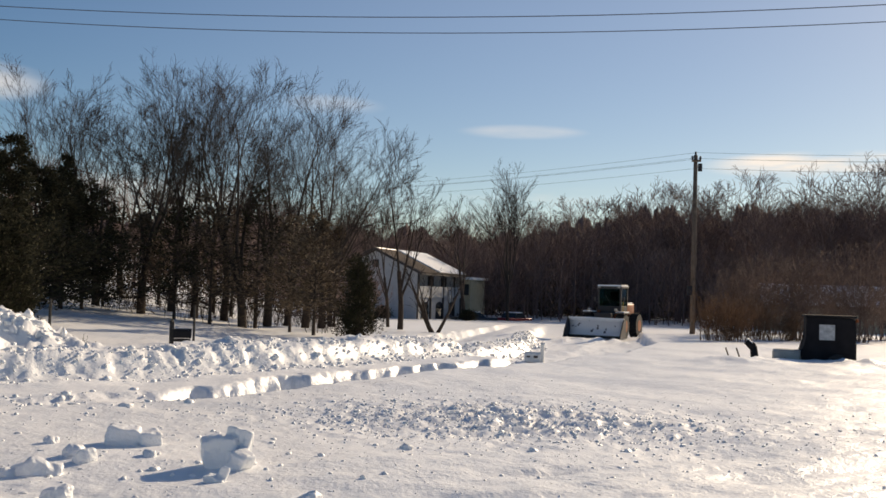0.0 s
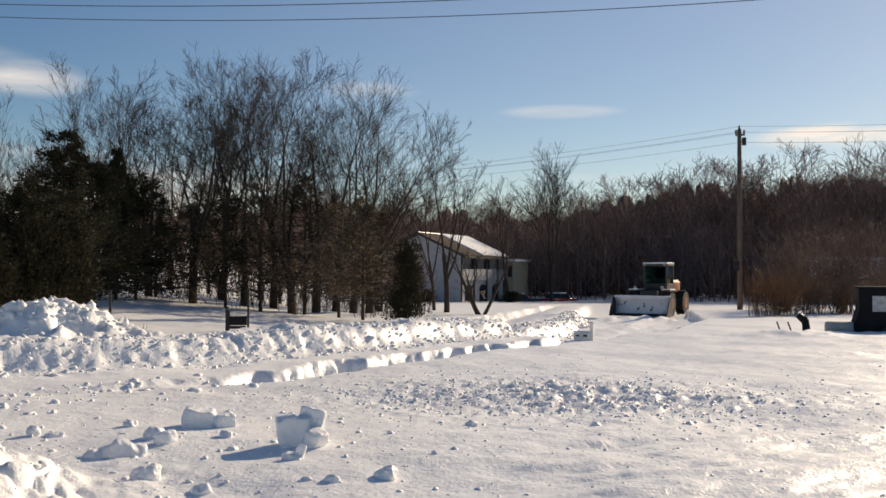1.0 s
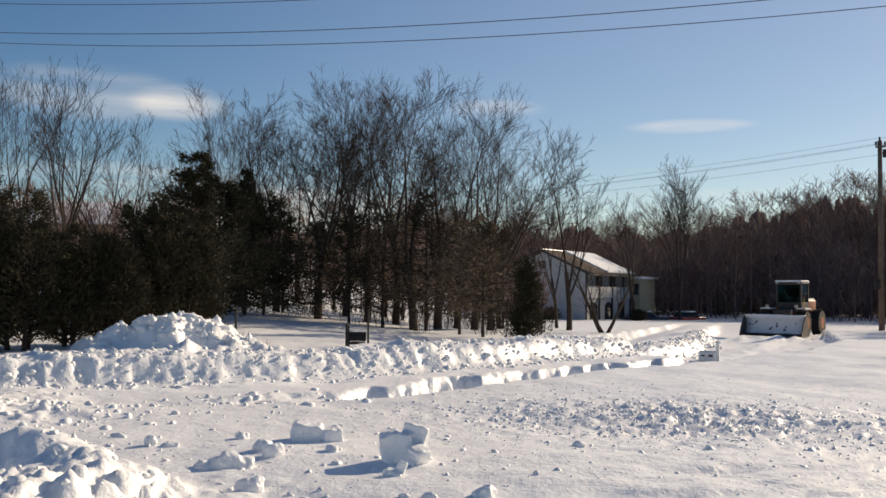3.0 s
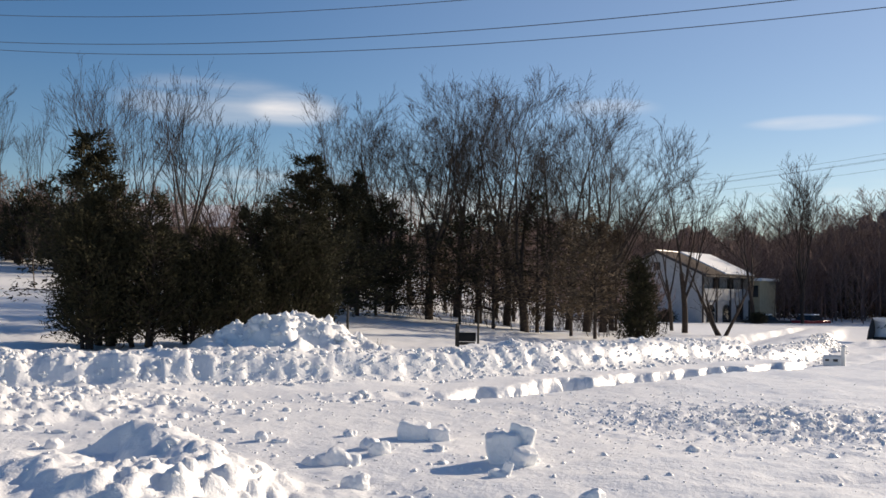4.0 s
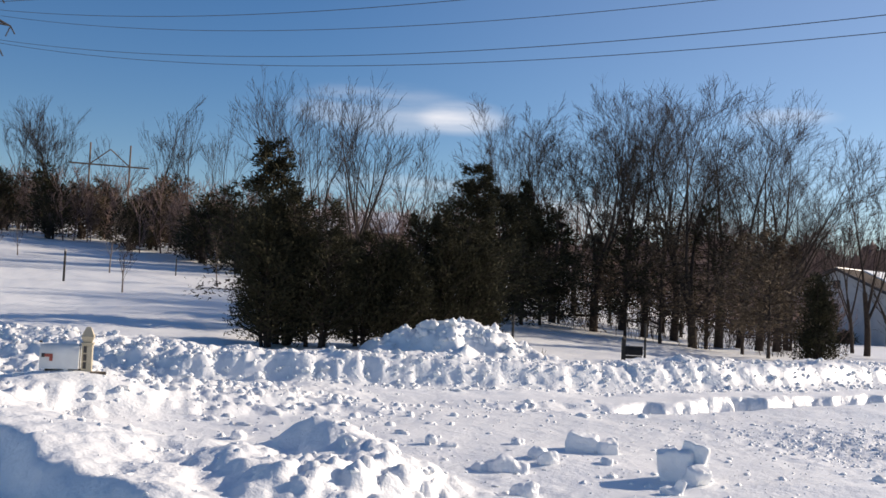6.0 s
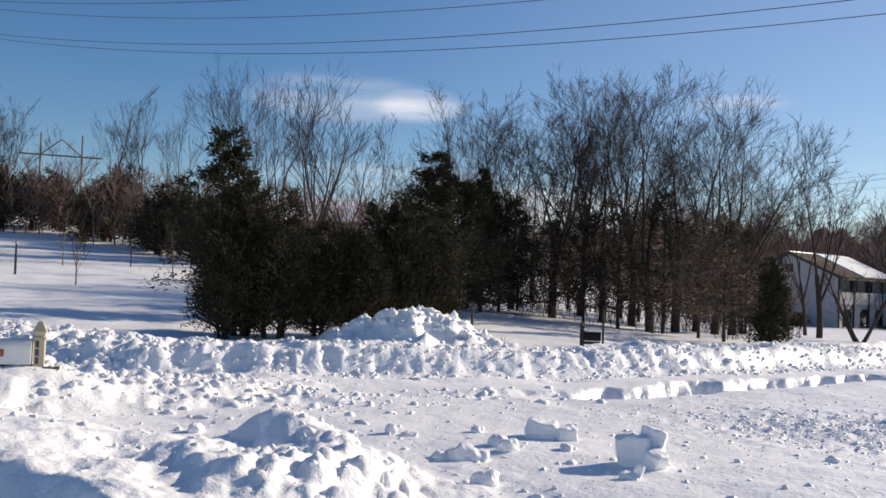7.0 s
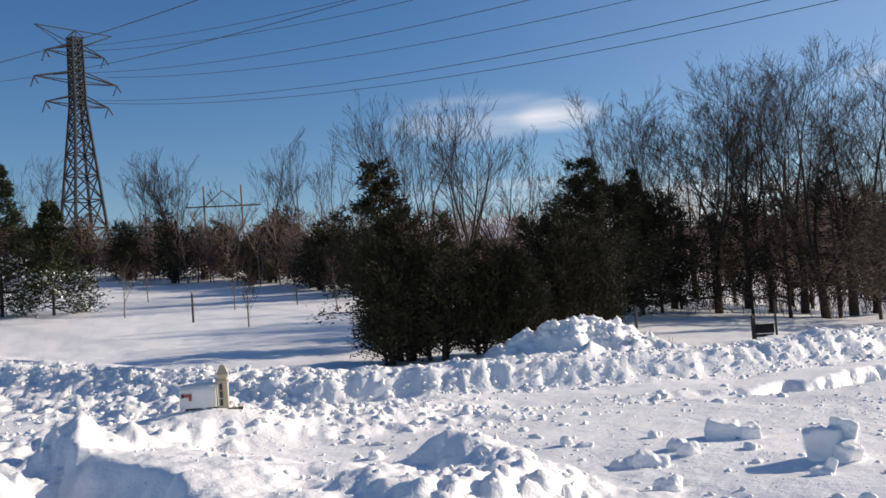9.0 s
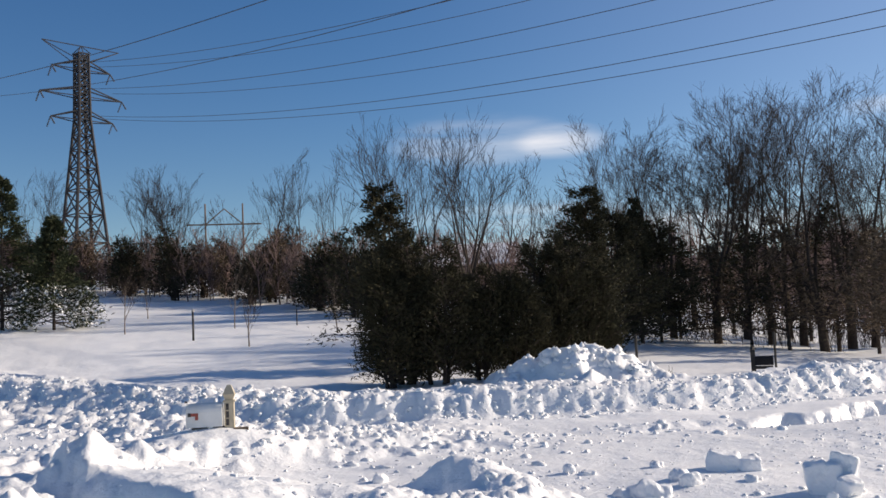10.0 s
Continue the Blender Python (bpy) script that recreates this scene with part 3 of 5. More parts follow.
evergreen("pine_tree", 22, 5.2, 1.7, at_ground(x, y), "broad round-topped dark pine behind the evergreen row", NEEDLE, "pine", 12000, 0.2, 0.13)
x, y = polar(-21.7, 36)
evergreen("spruce_tree", 23, 5.3, 1.1, at_ground(x, y), "narrow dark spruce at the edge of the trees", NEEDLE, "spruce", 8000, 0.1, 0.14)
for i, (azi, r, h, w) in enumerate([(-23.2, 33, 4.7, 2.1), (-20.6, 37, 4.5, 2.2)]):
    x, y = polar(azi, r)
    evergreen("pine_tree", 26 + i, h, w, at_ground(x, y), "dark ragged pine between the evergreen row and the trees", NEEDLE, "pine", 9000, 0.1, 0.15)
# low conifers under the bare trees
for i, (azi, r, h, w, mt) in enumerate([(-19.5, 40, 3.6, 1.6, NEEDLE), (-17.6, 38, 3.0, 1.4, NEEDLE), (-15.6, 37, 3.3, 1.5, NEEDLE), (-13.6, 37, 3.9, 1.6, NEEDLE_BROWN), (-11.0, 38, 4.4, 1.8, NEEDLE), (-9.0, 36, 3.4, 1.5, NEEDLE_BROWN),
                                        (-7.6, 33, 3.4, 1.6, NEEDLE_BROWN), (-22.0, 44, 3.5, 1.8, NEEDLE), (-16.5, 46, 4.2, 1.8, NEEDLE_BROWN), (-12.4, 46, 4.4, 1.8, NEEDLE), (-6.4, 46, 3.8, 1.7, NEEDLE_BROWN)]):
    x, y = polar(azi, r)
    evergreen("spruce_tree", 40 + i, h * 1.25, w * (1.5 if i % 3 else 1.1), at_ground(x, y), "dark ragged conifer standing under the bare trees", (mt, NEEDLE_BROWN)[i % 2], ("pine", "spruce", "pine")[i % 3], 3000, 0.18, 0.15, "spruces under the trees")
x, y = polar(-4.95, 32)
evergreen("cedar_tree", 61, 2.75, 0.85, at_ground(x, y), "small dense dark cedar at the edge of the yard", NEEDLE, "cedar", 9000, 0.05, 0.12)
# pine on the field's rim
for i, (azi, r, h, w) in enumerate([(-55.4, 50, 5.4, 2.3), (-58.0, 51, 7.4, 2.6)]):
    x, y = polar(azi, r)
    evergreen("pine_tree", 63 + i, h, w, at_ground(x, y), "green pine with snow-dusted lower boughs on the field", NEEDLE_PINE, "spruce", 12000, 0.08, 0.2, dusted=True)

# ---------------- bare trees ----------------
CLUSTER = [(-22.1, 42, 10.2, 0.10, 0.12), (-19.9, 40, 10.3, 0.17, 0.0), (-17.4, 38, 10.2, 0.17, 0.0), (-15.8, 42, 12.0, 0.18, 0.03), (-14.5, 40, 11.4, 0.17, 0.0), (-12.8, 41, 11.9, 0.18, 0.04), (-11.7, 37, 11.0, 0.19, 0.0),
           (-10.3, 40, 12.0, 0.20, 0.0), (-9.2, 43, 12.4, 0.17, 0.05), (-8.1, 41, 12.0, 0.19, 0.0), (-7.2, 42, 10.6, 0.17, 0.0), (-6.6, 46, 9.4, 0.14, 0.0), (-13.5, 47, 12.8, 0.17, 0.0), (-18.6, 48, 11.6, 0.16, 0.0)]
for i, (azi, r, h, tr, ln) in enumerate(CLUSTER):
    x, y = polar(azi, r)
    bare_tree("bare_tree", 200 + i, h * 0.88, tr, at_ground(x, y, i * 47), "tall leafless tree with a dense crown of dark twigs", group="bare trees across the road", levels=4, spread=0.62, kids=(4, 10, 7, 6), fork=0.28 + 0.05 * (i % 3), lean=ln, twig_r=0.0064)
YARD = [(-2.5, 46, 9.9, 0.15, 1, 0.42), (-3.2, 50, 8.6, 0.10, 1, 0.5), (1.3, 88, 11.5, 0.2, 1, 0.6), (3.9, 92, 15.0, 0.17, 2, 0.5), (-23.4, 60, 12.5, 0.13, 1, 0.5)]
for i, (azi, r, h, tr, st, sp) in enumerate(YARD):
    x, y = polar(azi, r)
    bare_tree("bare_tree", 240 + i, h, tr, at_ground(x, y, i * 77), "slender leafless tree with upswept branches", BARK, TWIG, levels=4, spread=sp, kids=(4, 8, 6, 4), fork=0.36, stems=st, twig_r=0.013 if r > 80 else 0.009)
LEFT = [(-31.9, 52, 11.2, 0.18, 2, 0.42), (-35.0, 54, 11.8, 0.14, 1, 0.4), (-36.6, 58, 12.2, 0.15, 1, 0.4), (-33.6, 58, 12.0, 0.13, 1, 0.4), (-29.6, 56, 10.8, 0.15, 1, 0.45), (-28.3, 60, 9.5, 0.12, 1, 0.5), (-26.0, 64, 8.0, 0.1, 1, 0.4),
        (-43.2, 76, 11.5, 0.15, 1, 0.35), (-41.2, 76, 11.0, 0.14, 1, 0.35), (-39.6, 74, 11.0, 0.14, 1, 0.35), (-48.8, 80, 10.5, 0.16, 3, 0.4), (-50.4, 82, 9.8, 0.12, 1, 0.4), (-56.0, 84, 10.5, 0.12, 1, 0.4), (-45.6, 80, 8.0, 0.1, 1, 0.4)]
for i, (azi, r, h, tr, st, sp) in enumerate(LEFT):
    x, y = polar(azi, r)
    bare_tree("bare_tree", 260 + i, h, tr, at_ground(x, y, i * 61), "slim leafless tree against the sky at the field's edge", BARK, TWIG, "bare trees behind the field", levels=4, spread=sp, kids=(4, 8, 5, 3), fork=0.3, stems=st, twig_r=0.010)

# young trees and brush
for i, (azi, r, h) in enumerate([(-44.9, 36, 2.3), (-51.7, 45, 3.0), (-45.6, 47, 3.6), (-39.6, 42, 2.6), (-50.4, 56, 2.6)]):
    x, y = polar(azi, r)
    bare_tree("young_tree", 300 + i, h, 0.035, at_ground(x, y, i * 50), "young leafless tree with thin brown branches in the snow", BARK_PALE, TWIG, "young trees in the field", levels=3, spread=0.5, kids=(12, 5, 3), first=0.3, twig_r=0.006)
x, y = polar(-0.4, 44)
bare_tree("yard_tree", 320, 4.0, 0.13, at_ground(x, y, 20), "low leafless yard tree with three splayed trunks", BARK, TWIG, fan=0.55, levels=3, spread=0.55, kids=(6, 4, 3), first=0.3, stems=3, twig_r=0.008)


def thicket(name, seed, spots, tall, stems, material, label, spread=0.45, levels=2, kids=(7, 4), twig_r=0.007, rad=0.02, category="bushes", kind=""):
    """Many-stemmed leafless brush, one mesh."""
    rng = random.Random(seed)
    segs = []
    for x, y, k in spots:
        base = np.array([x, y, gz(x, y)])
        for s in range(stems):
            one = grow(rng, tall * k * (0.6 + 0.5 * rng.random()), rad, levels=levels, spread=spread, kids=kids, first=0.15, lean=0.55 * rng.random(), twig_r=twig_r, coarse=1)
            off = base + np.array([rng.gauss(0, 0.35 * k), rng.gauss(0, 0.35 * k), 0])
            segs += [(a + off, b + off, ra, rb, lv) for a, b, ra, rb, lv in one]
    v, f = seg_mesh(segs, 3)
    ob = new(name, fast_mesh(name, v, f, material))
    return tagged(ob, label, category, kind=kind)


x, y = polar(15.8, 46)
thicket("rust_bush", 330, [(x, y, 1.0), (x + 0.9, y + 0.6, 0.9)], 2.3, 34, TWIG_RUST, "leafless rust-brown bush with dense thin stems in snow", spread=0.8, category="shrub")
x, y = polar(18.3, 50)
thicket("rust_bush", 331, [(x, y, 1.0), (x + 1.5, y, 0.8)], 2.0, 30, TWIG_RUST, "leafless brown bush with dense thin stems in snow", spread=0.8, category="shrub")
big = []
for i in range(9):
    azi, r = 17.0 + 9.5 * i / 9, 54 + 6 * (i % 3)
    big.append((*polar(azi, r), 0.8 + 0.4 * ((i * 7) % 5) / 5))
thicket("arching_brush", 332, big, 5.2, 17, TWIG_BRUSH, "tall leafless arching brush at the edge of the woods", spread=0.95, levels=3, kids=(7, 4, 3), rad=0.035, twig_r=0.011, kind="stuff")
under = []
for i in range(20):
    under.append((*polar(-22.5 + 18 * i / 19, 38 + 9 * ((i * 5) % 4) / 4), 0.7 + 0.4 * ((i * 3) % 5) / 5))
thicket("underbrush", 333, under, 1.6, 9, TWIG, "low leafless brush under the trees", rad=0.012, kind="stuff")


def woods(name, seed, azs, rs, tall, count, material, label, variants=5, levels=3, kids=(9, 4, 3), twig_r=0.02, spread=0.5, trunk=0.16, tall_at=None, lift=0.0, near_at=None, first=0.2):
    rng = random.Random(seed)
    kinds = []
    for k in range(variants):
        v, f = seg_mesh(grow(rng, 1.0 * tall, trunk, levels=levels, spread=spread, kids=kids, first=first, twig_r=twig_r, coarse=1), 3)
        kinds.append((v, f))
    vs, fs, n = [], [], 0
    for i in range(count):
        azi = azs[0] + (azs[1] - azs[0]) * (i + rng.random()) / count
        r = rs[0] + (rs[1] - rs[0]) * rng.random() + (near_at(azi) if near_at else 0)
        x, y = polar(azi, r)
        k = (0.72 + 0.36 * rng.random()) * (tall_at(azi) if tall_at else 1)
        v, f = kinds[i % variants]
        a = rng.random() * 6.28
        rot = np.array([[math.cos(a), -math.sin(a), 0], [math.sin(a), math.cos(a), 0], [0, 0, 1]])
        vs.append(v @ rot.T * k + np.array([x, y, float(broad(np.array(x), np.array(y))) + lift]))
        fs.append(f + n)
        n += len(v)
    ob = new(name, fast_mesh(name, np.concatenate(vs), np.concatenate(fs), material))
    return tagged(ob, label, "woods", kind="stuff")


def right_top(a):
    return float(np.interp(a, [-12, 0, 5, 8, 11, 14, 17, 21, 24, 30, 50], [0.74, 0.76, 0.80, 0.84, 0.93, 0.96, 1.0, 1.02, 1.08, 1.1, 1.1]))


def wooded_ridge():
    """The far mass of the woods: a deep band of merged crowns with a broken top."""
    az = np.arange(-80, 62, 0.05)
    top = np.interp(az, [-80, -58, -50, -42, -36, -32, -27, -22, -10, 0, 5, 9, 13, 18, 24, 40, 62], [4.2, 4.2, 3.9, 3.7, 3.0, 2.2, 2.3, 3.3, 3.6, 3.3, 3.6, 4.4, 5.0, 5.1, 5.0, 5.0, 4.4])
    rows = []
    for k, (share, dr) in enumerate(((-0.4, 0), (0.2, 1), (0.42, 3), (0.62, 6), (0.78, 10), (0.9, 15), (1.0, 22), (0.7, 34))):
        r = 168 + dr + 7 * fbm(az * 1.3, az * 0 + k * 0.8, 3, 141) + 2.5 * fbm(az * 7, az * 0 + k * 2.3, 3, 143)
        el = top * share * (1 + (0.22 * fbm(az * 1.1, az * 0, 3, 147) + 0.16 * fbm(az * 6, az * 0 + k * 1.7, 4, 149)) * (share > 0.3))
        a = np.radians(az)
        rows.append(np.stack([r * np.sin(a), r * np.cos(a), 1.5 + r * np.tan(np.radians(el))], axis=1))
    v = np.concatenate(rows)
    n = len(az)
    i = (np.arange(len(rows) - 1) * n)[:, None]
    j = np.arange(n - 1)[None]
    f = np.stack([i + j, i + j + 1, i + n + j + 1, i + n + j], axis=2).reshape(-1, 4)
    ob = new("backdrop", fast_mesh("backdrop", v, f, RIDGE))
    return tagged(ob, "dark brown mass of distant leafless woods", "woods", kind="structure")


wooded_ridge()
woods("far_woods", 401, (-12, 34), (105, 150), 16.2, 290, TWIG_FAR, "grey-brown leafless woods closing the view", kids=(12, 7, 4), twig_r=0.024, spread=0.75, first=0.3, tall_at=right_top)
woods("wood_edge", 402, (-12, 34), (96, 130), 8.5, 330, TWIG_FAR, "dense leafless brush along the foot of the woods", first=0.04, levels=2, kids=(13, 6), twig_r=0.028, trunk=0.07, spread=0.7)


def field_rim(a):
    return float(np.interp(a, [-75, -53, -45, -38, -24], [82, 80, 66, 52, 56]))


woods("field_woods", 403, (-75, -24), (0, 22), 5.4, 220, TWIG_FAR, "dense brown brush beyond the field", near_at=field_rim, first=0.05, levels=2, kids=(13, 6), twig_r=0.022, trunk=0.06, spread=0.6)
woods("far_woods", 404, (-26, -4), (90, 130), 9.0, 90, TWIG_FAR, "grey-brown leafless woods behind the near trees", trunk=0.12)
woods("wood_brush", 405, (-26, -4), (52, 74), 4.2, 110, TWIG_FAR, "tangled leafless brush behind the spruces", levels=2, kids=(13, 6), twig_r=0.02, trunk=0.05, spread=0.6, first=0.04)
for i, azi in enumerate(np.linspace(-59, -37.5, 26)):
    x, y = polar(azi + 0.5 * ((i * 7) % 3), field_rim(azi) + 1 + 4 * ((i * 5) % 4))
    evergreen("cedar_tree", 420 + i, 3.0 + 2.6 * ((i * 11) % 7) / 7, 2.3, at_ground(x, y), "dark bronzed cedar in the hedgerow beyond the field", (NEEDLE, NEEDLE_BROWN)[i % 2], "cedar", 2800, 0.05, 0.30, "hedgerow cedars")

for i in range(16):
    azi = 3.0 + 11.5 * i / 15
    x, y = polar(azi, 116 + 9 * ((i * 7) % 4))
    evergreen("spruce_tree", 460 + i, 5.0 + 2.5 * ((i * 5) % 7) / 7, 2.6, at_ground(x, y), "dark spruce at the foot of the far woods", NEEDLE_BROWN, "spruce", 2600, 0.02, 0.5, "far spruces")

# ---------------- pylon and overhead wires ----------------
def wire(points, r, name="power_line", label="thin dark overhead power line", group="power lines"):
    cu = bpy.data.curves.new(name, "CURVE")
    cu.dimensions, cu.bevel_depth, cu.bevel_resolution = "3D", r, 1
    sp = cu.splines.new("POLY")
    sp.points.add(len(points) - 1)
    for p, q in zip(sp.points, points):
        p.co = (*q, 1)
    cu.materials.append(WIRE)
    ob = new(name, cu)
    return tagged(ob, label, "cable", group)


LINE_AZ = 10.0
LA = (math.sin(radians(LINE_AZ)), math.cos(radians(LINE_AZ)))


def line_point(D, s, z):
    return (D * LA[0] + s * LA[1], D * LA[1] - s * LA[0], z)


PYLON_S = -139.0
for D, h0 in [(73, 20.1), (69, 20.2), (74, 24.3), (66, 23.9), (70, 27.9), (64, 27.4)]:
    wire([line_point(D, s, 1.55 + h0 + 7.9e-4 * (s + 3) ** 2) for s in np.linspace(PYLON_S, 133, 70)], 0.032)
for D, h0 in [(43, 19.07), (31, 16.95)]:
    wire([line_point(D, s, 1.55 + h0 + 7.9e-4 * (s + 3) ** 2) for s in np.linspace(-135, 120, 70)], 0.026, label="dark overhead line on the nearer span")


def pylon():
    x, y, _ = line_point(69, PYLON_S, 0)
    base = gz(x, y) - 0.3
    root = empty("lattice_pylon", Matrix.Translation((x, y, base)) @ Matrix.Rotation(radians(-LINE_AZ + 90), 4, "Z"))
    H = 47.2 - base
    waist = 35.6 - base

    def half(z):
        return float(np.interp(z, [0, waist, H * 0.965], [2.9, 0.88, 0.8]))

    def corner(i, z):
        w = half(z)
        return Vector(((1, 1, -1, -1)[i] * w, (1, -1, -1, 1)[i] * w, z))

    for i in range(4):
        bm = rod(corner(i, 0), corner(i, waist), 0.27, 0.22, 6)
        rod_into(bm, corner(i, waist), corner(i, H * 0.965), 0.22, 0.17, 6)
        part("leg", bm, STEEL, root)
    zs = [waist * q for q in (0, 0.2, 0.38, 0.54, 0.68, 0.8, 0.9, 1.0)]
    z = waist
    while z < H * 0.95:
        z += H * 0.038
        zs.append(min(z, H * 0.965))
    for za, zb in zip(zs[:-1], zs[1:]):
        for i in range(4):
            j = (i + 1) % 4
            bm = rod(corner(i, za), corner(j, zb), 0.115, sides=5)
            rod_into(bm, corner(j, za), corner(i, zb), 0.115, sides=5)
            rod_into(bm, corner(i, zb), corner(j, zb), 0.115, sides=5)
            part("brace", bm, STEEL, root)
    for z, reach in ((43.3 - base, 4.7), (39.1 - base, 6.6), (35.4 - base, 5.0)):
        for sgn in (-1, 1):
            w = half(z)
            tip = Vector((sgn * reach, 0, z + 0.2))
            bm = bmesh.new()
            for yy in (-w, w):
                rod_into(bm, (sgn * w, yy, z), tip, 0.08, sides=5)
                rod_into(bm, (sgn * w, yy, z + 1.5), tip, 0.115, sides=5)
            rod_into(bm, (sgn * (w + reach) / 2, -w / 2, z + 0.1), (sgn * (w + reach) / 2, w / 2, z + 0.1), 0.05, sides=5)
            part("crossarm", bm, STEEL, root)
            for yy in (-1, 1):
                a, b = tip, tip + Vector((0, yy * 1.3, -1.4))
                bm = bmesh.new()
                for k in range(7):
                    p = a.lerp(b, (k + 0.5) / 7)
                    bmesh.ops.create_cone(bm, cap_ends=True, segments=8, radius1=0.16, radius2=0.07, depth=0.14, matrix=Matrix.Translation(p))
                rod_into(bm, a, b, 0.04, sides=5)
                part("insulator", bm, WIRE, root, "string of dark insulator discs")
    bm = bmesh.new()
    top = H * 0.965
    for sgn in (-1, 1):
        tip = Vector((sgn * 6.2, 0, H))
        for yy in (-1, 1):
            rod_into(bm, (sgn * 1.0, yy, top - 1.2), tip, 0.07, sides=5)
            rod_into(bm, (sgn * 1.0, yy, top), (0, 0, H), 0.07, sides=5)
    rod_into(bm, (-6.2, 0, H), (6.2, 0, H), 0.08, sides=5)
    part("top_arm", bm, STEEL, root)
    tagged(root, "tall dark steel lattice power pylon with three crossarms", "pylon")


pylon()


def h_frame(azi, r, tall, wide, label):
    x, y = polar(azi, r)
    root = empty("h_frame_pole", at_ground(x, y, azi * -1))
    for sx in (-wide / 2, wide / 2):
        part("post", rod((sx, 0, -0.5), (sx, 0, tall), 0.12, 0.09, 8), POLE_WOOD, root)
    part("crossarm", box((wide * 2.0, 0.13, 0.16), (0, 0, tall - 2.4)), POLE_WOOD, root)
    bm = rod((-wide / 2, 0, tall - 2.4), (0, 0, tall - 0.6), 0.07, sides=5)
    rod_into(bm, (wide / 2, 0, tall - 2.4), (0, 0, tall - 0.6), 0.07, sides=5)
    part("brace", bm, POLE_WOOD, root)
    tagged(root, label, "utility pole")


h_frame(-45.9, 112, 8.6, 4.2, "distant wooden H-frame power pole above the brush")


def utility_pole():
    x, y = polar(14.6, 59)
    z = -0.55
    root = empty("utility_pole", Matrix.Translation((x, y, z)))
    part("pole", rod((0, 0, -0.5), (0, 0, 10.7), 0.17, 0.12, 12), POLE_WOOD, root, smooth=True)
    arm = Matrix.Rotation(radians(-18), 4, "Z")
    part("crossarm", box((0.55, 0.1, 0.12), (0, -0.16, 10.35), arm, 0.01), POLE_WOOD, root)
    for k, (dx, dz) in enumerate(((-0.24, 10.41), (0.24, 10.41), (0.0, 10.7))):
        bm = bmesh.new()
        for q in range(3):
            bmesh.ops.create_cone(bm, cap_ends=True, segments=10, radius1=0.075, radius2=0.045, depth=0.07, matrix=Matrix.Translation((dx, -0.16 if k < 2 else 0, dz + 0.05 + q * 0.07)))
        part("insulator", bm, WIRE, root)
    bm = rod((0.26, -0.05, 9.75), (0.26, -0.05, 10.2), 0.13, 0.13, 12)
    part("transformer", bm, STEEL, root, "small grey can-shaped transformer")
    part("bracket", box((0.3, 0.06, 0.06), (0.13, -0.03, 10.0)), STEEL, root)
    part("meter_box", box((0.3, 0.2, 0.55), (-0.22, -0.05, 2.6), bevel=0.02), STEEL, root)
    tagged(root, "weathered wooden utility pole rising from the snow", "utility pole")
    for k, (dx, dz) in enumerate(((-0.24, 10.5), (0.24, 10.5), (0.0, 10.85), (0.0, 9.9))):
        a = Vector((x + dx, y - 0.16, z + dz))
        for ex, ey, ez, sag in ((-30, 108, 12.6, 0.9), (62, 38, 11.5, 1.0)):
            b = Vector((ex + dx, ey, z + dz + ez - 10.5))
            pts = [a.lerp(b, t) - Vector((0, 0, 4 * sag * t * (1 - t))) for t in np.linspace(0, 1, 24)]
            wire(pts, 0.008, label="thin utility wire strung from the wooden pole", group="street wires")


utility_pole()


# ---------------- more materials ----------------
WHITE_PAINT = mat("white_paint", (0.78, 0.78, 0.76), rough=0.5, base2=(0.66, 0.66, 0.64), scale=6, bump=0.1)
SIDING = mat("white_siding", (0.46, 0.46, 0.46), rough=0.6, base2=(0.38, 0.38, 0.38), scale=2)
TAN_SIDING = mat("tan_siding", (0.45, 0.40, 0.28), rough=0.7, base2=(0.36, 0.32, 0.22), scale=2)
SHINGLE = mat("brown_shingle", (0.075, 0.055, 0.046), rough=0.95, base2=(0.045, 0.035, 0.03), scale=5, bump=0.5)
DARK_TRIM = mat("dark_trim", (0.04, 0.035, 0.035), rough=0.6)
GLASS_DARK = mat("window_glass", (0.03, 0.035, 0.04), rough=0.08)
CREAM = mat("cream_post", (0.52, 0.46, 0.34), rough=0.6, base2=(0.40, 0.34, 0.25), scale=5, bump=0.25)
FLAG_RED = mat("faded_red", (0.42, 0.10, 0.07), rough=0.6, base2=(0.30, 0.08, 0.06), scale=30)
BLACK_PAINT = mat("black_paint", (0.018, 0.018, 0.02), rough=0.9)
BLACK_CLOTH = mat("black_vinyl", (0.02, 0.019, 0.022), rough=0.86, base2=(0.014, 0.013, 0.015), scale=4, bump=0.4, bump_scale=9, fine=2.0)
CLEAR_VINYL = mat("cloudy_vinyl_window", (0.55, 0.55, 0.56), rough=0.3, base2=(0.30, 0.30, 0.31), scale=9)
ORANGE = mat("faded_orange_paint", (0.36, 0.095, 0.022), rough=0.6, base2=(0.22, 0.06, 0.018), scale=3)
YELLOW = mat("yellow_paint", (0.55, 0.35, 0.05), rough=0.5)
RUBBER = mat("rubber", (0.025, 0.025, 0.027), rough=0.85, bump=0.3)
PUSHER = mat("scuffed_white_steel", (0.80, 0.80, 0.81), rough=0.45, base2=(0.10, 0.10, 0.11), scale=2.6, blend=(0.335, 0.375))
MACHINE = mat("dark_machine_steel", (0.05, 0.045, 0.045), rough=0.6)
CAB_GLASS = mat("green_tinted_glass", (0.30, 0.52, 0.48), rough=0.04, vary=0.05)
CAB_GLASS.node_tree.nodes["Principled BSDF"].inputs["Transmission Weight"].default_value = 1.0
CAB_GLASS.node_tree.nodes["Principled BSDF"].inputs["IOR"].default_value = 1.12
RED_CAR = mat("red_car_paint", (0.35, 0.03, 0.03), rough=0.3)
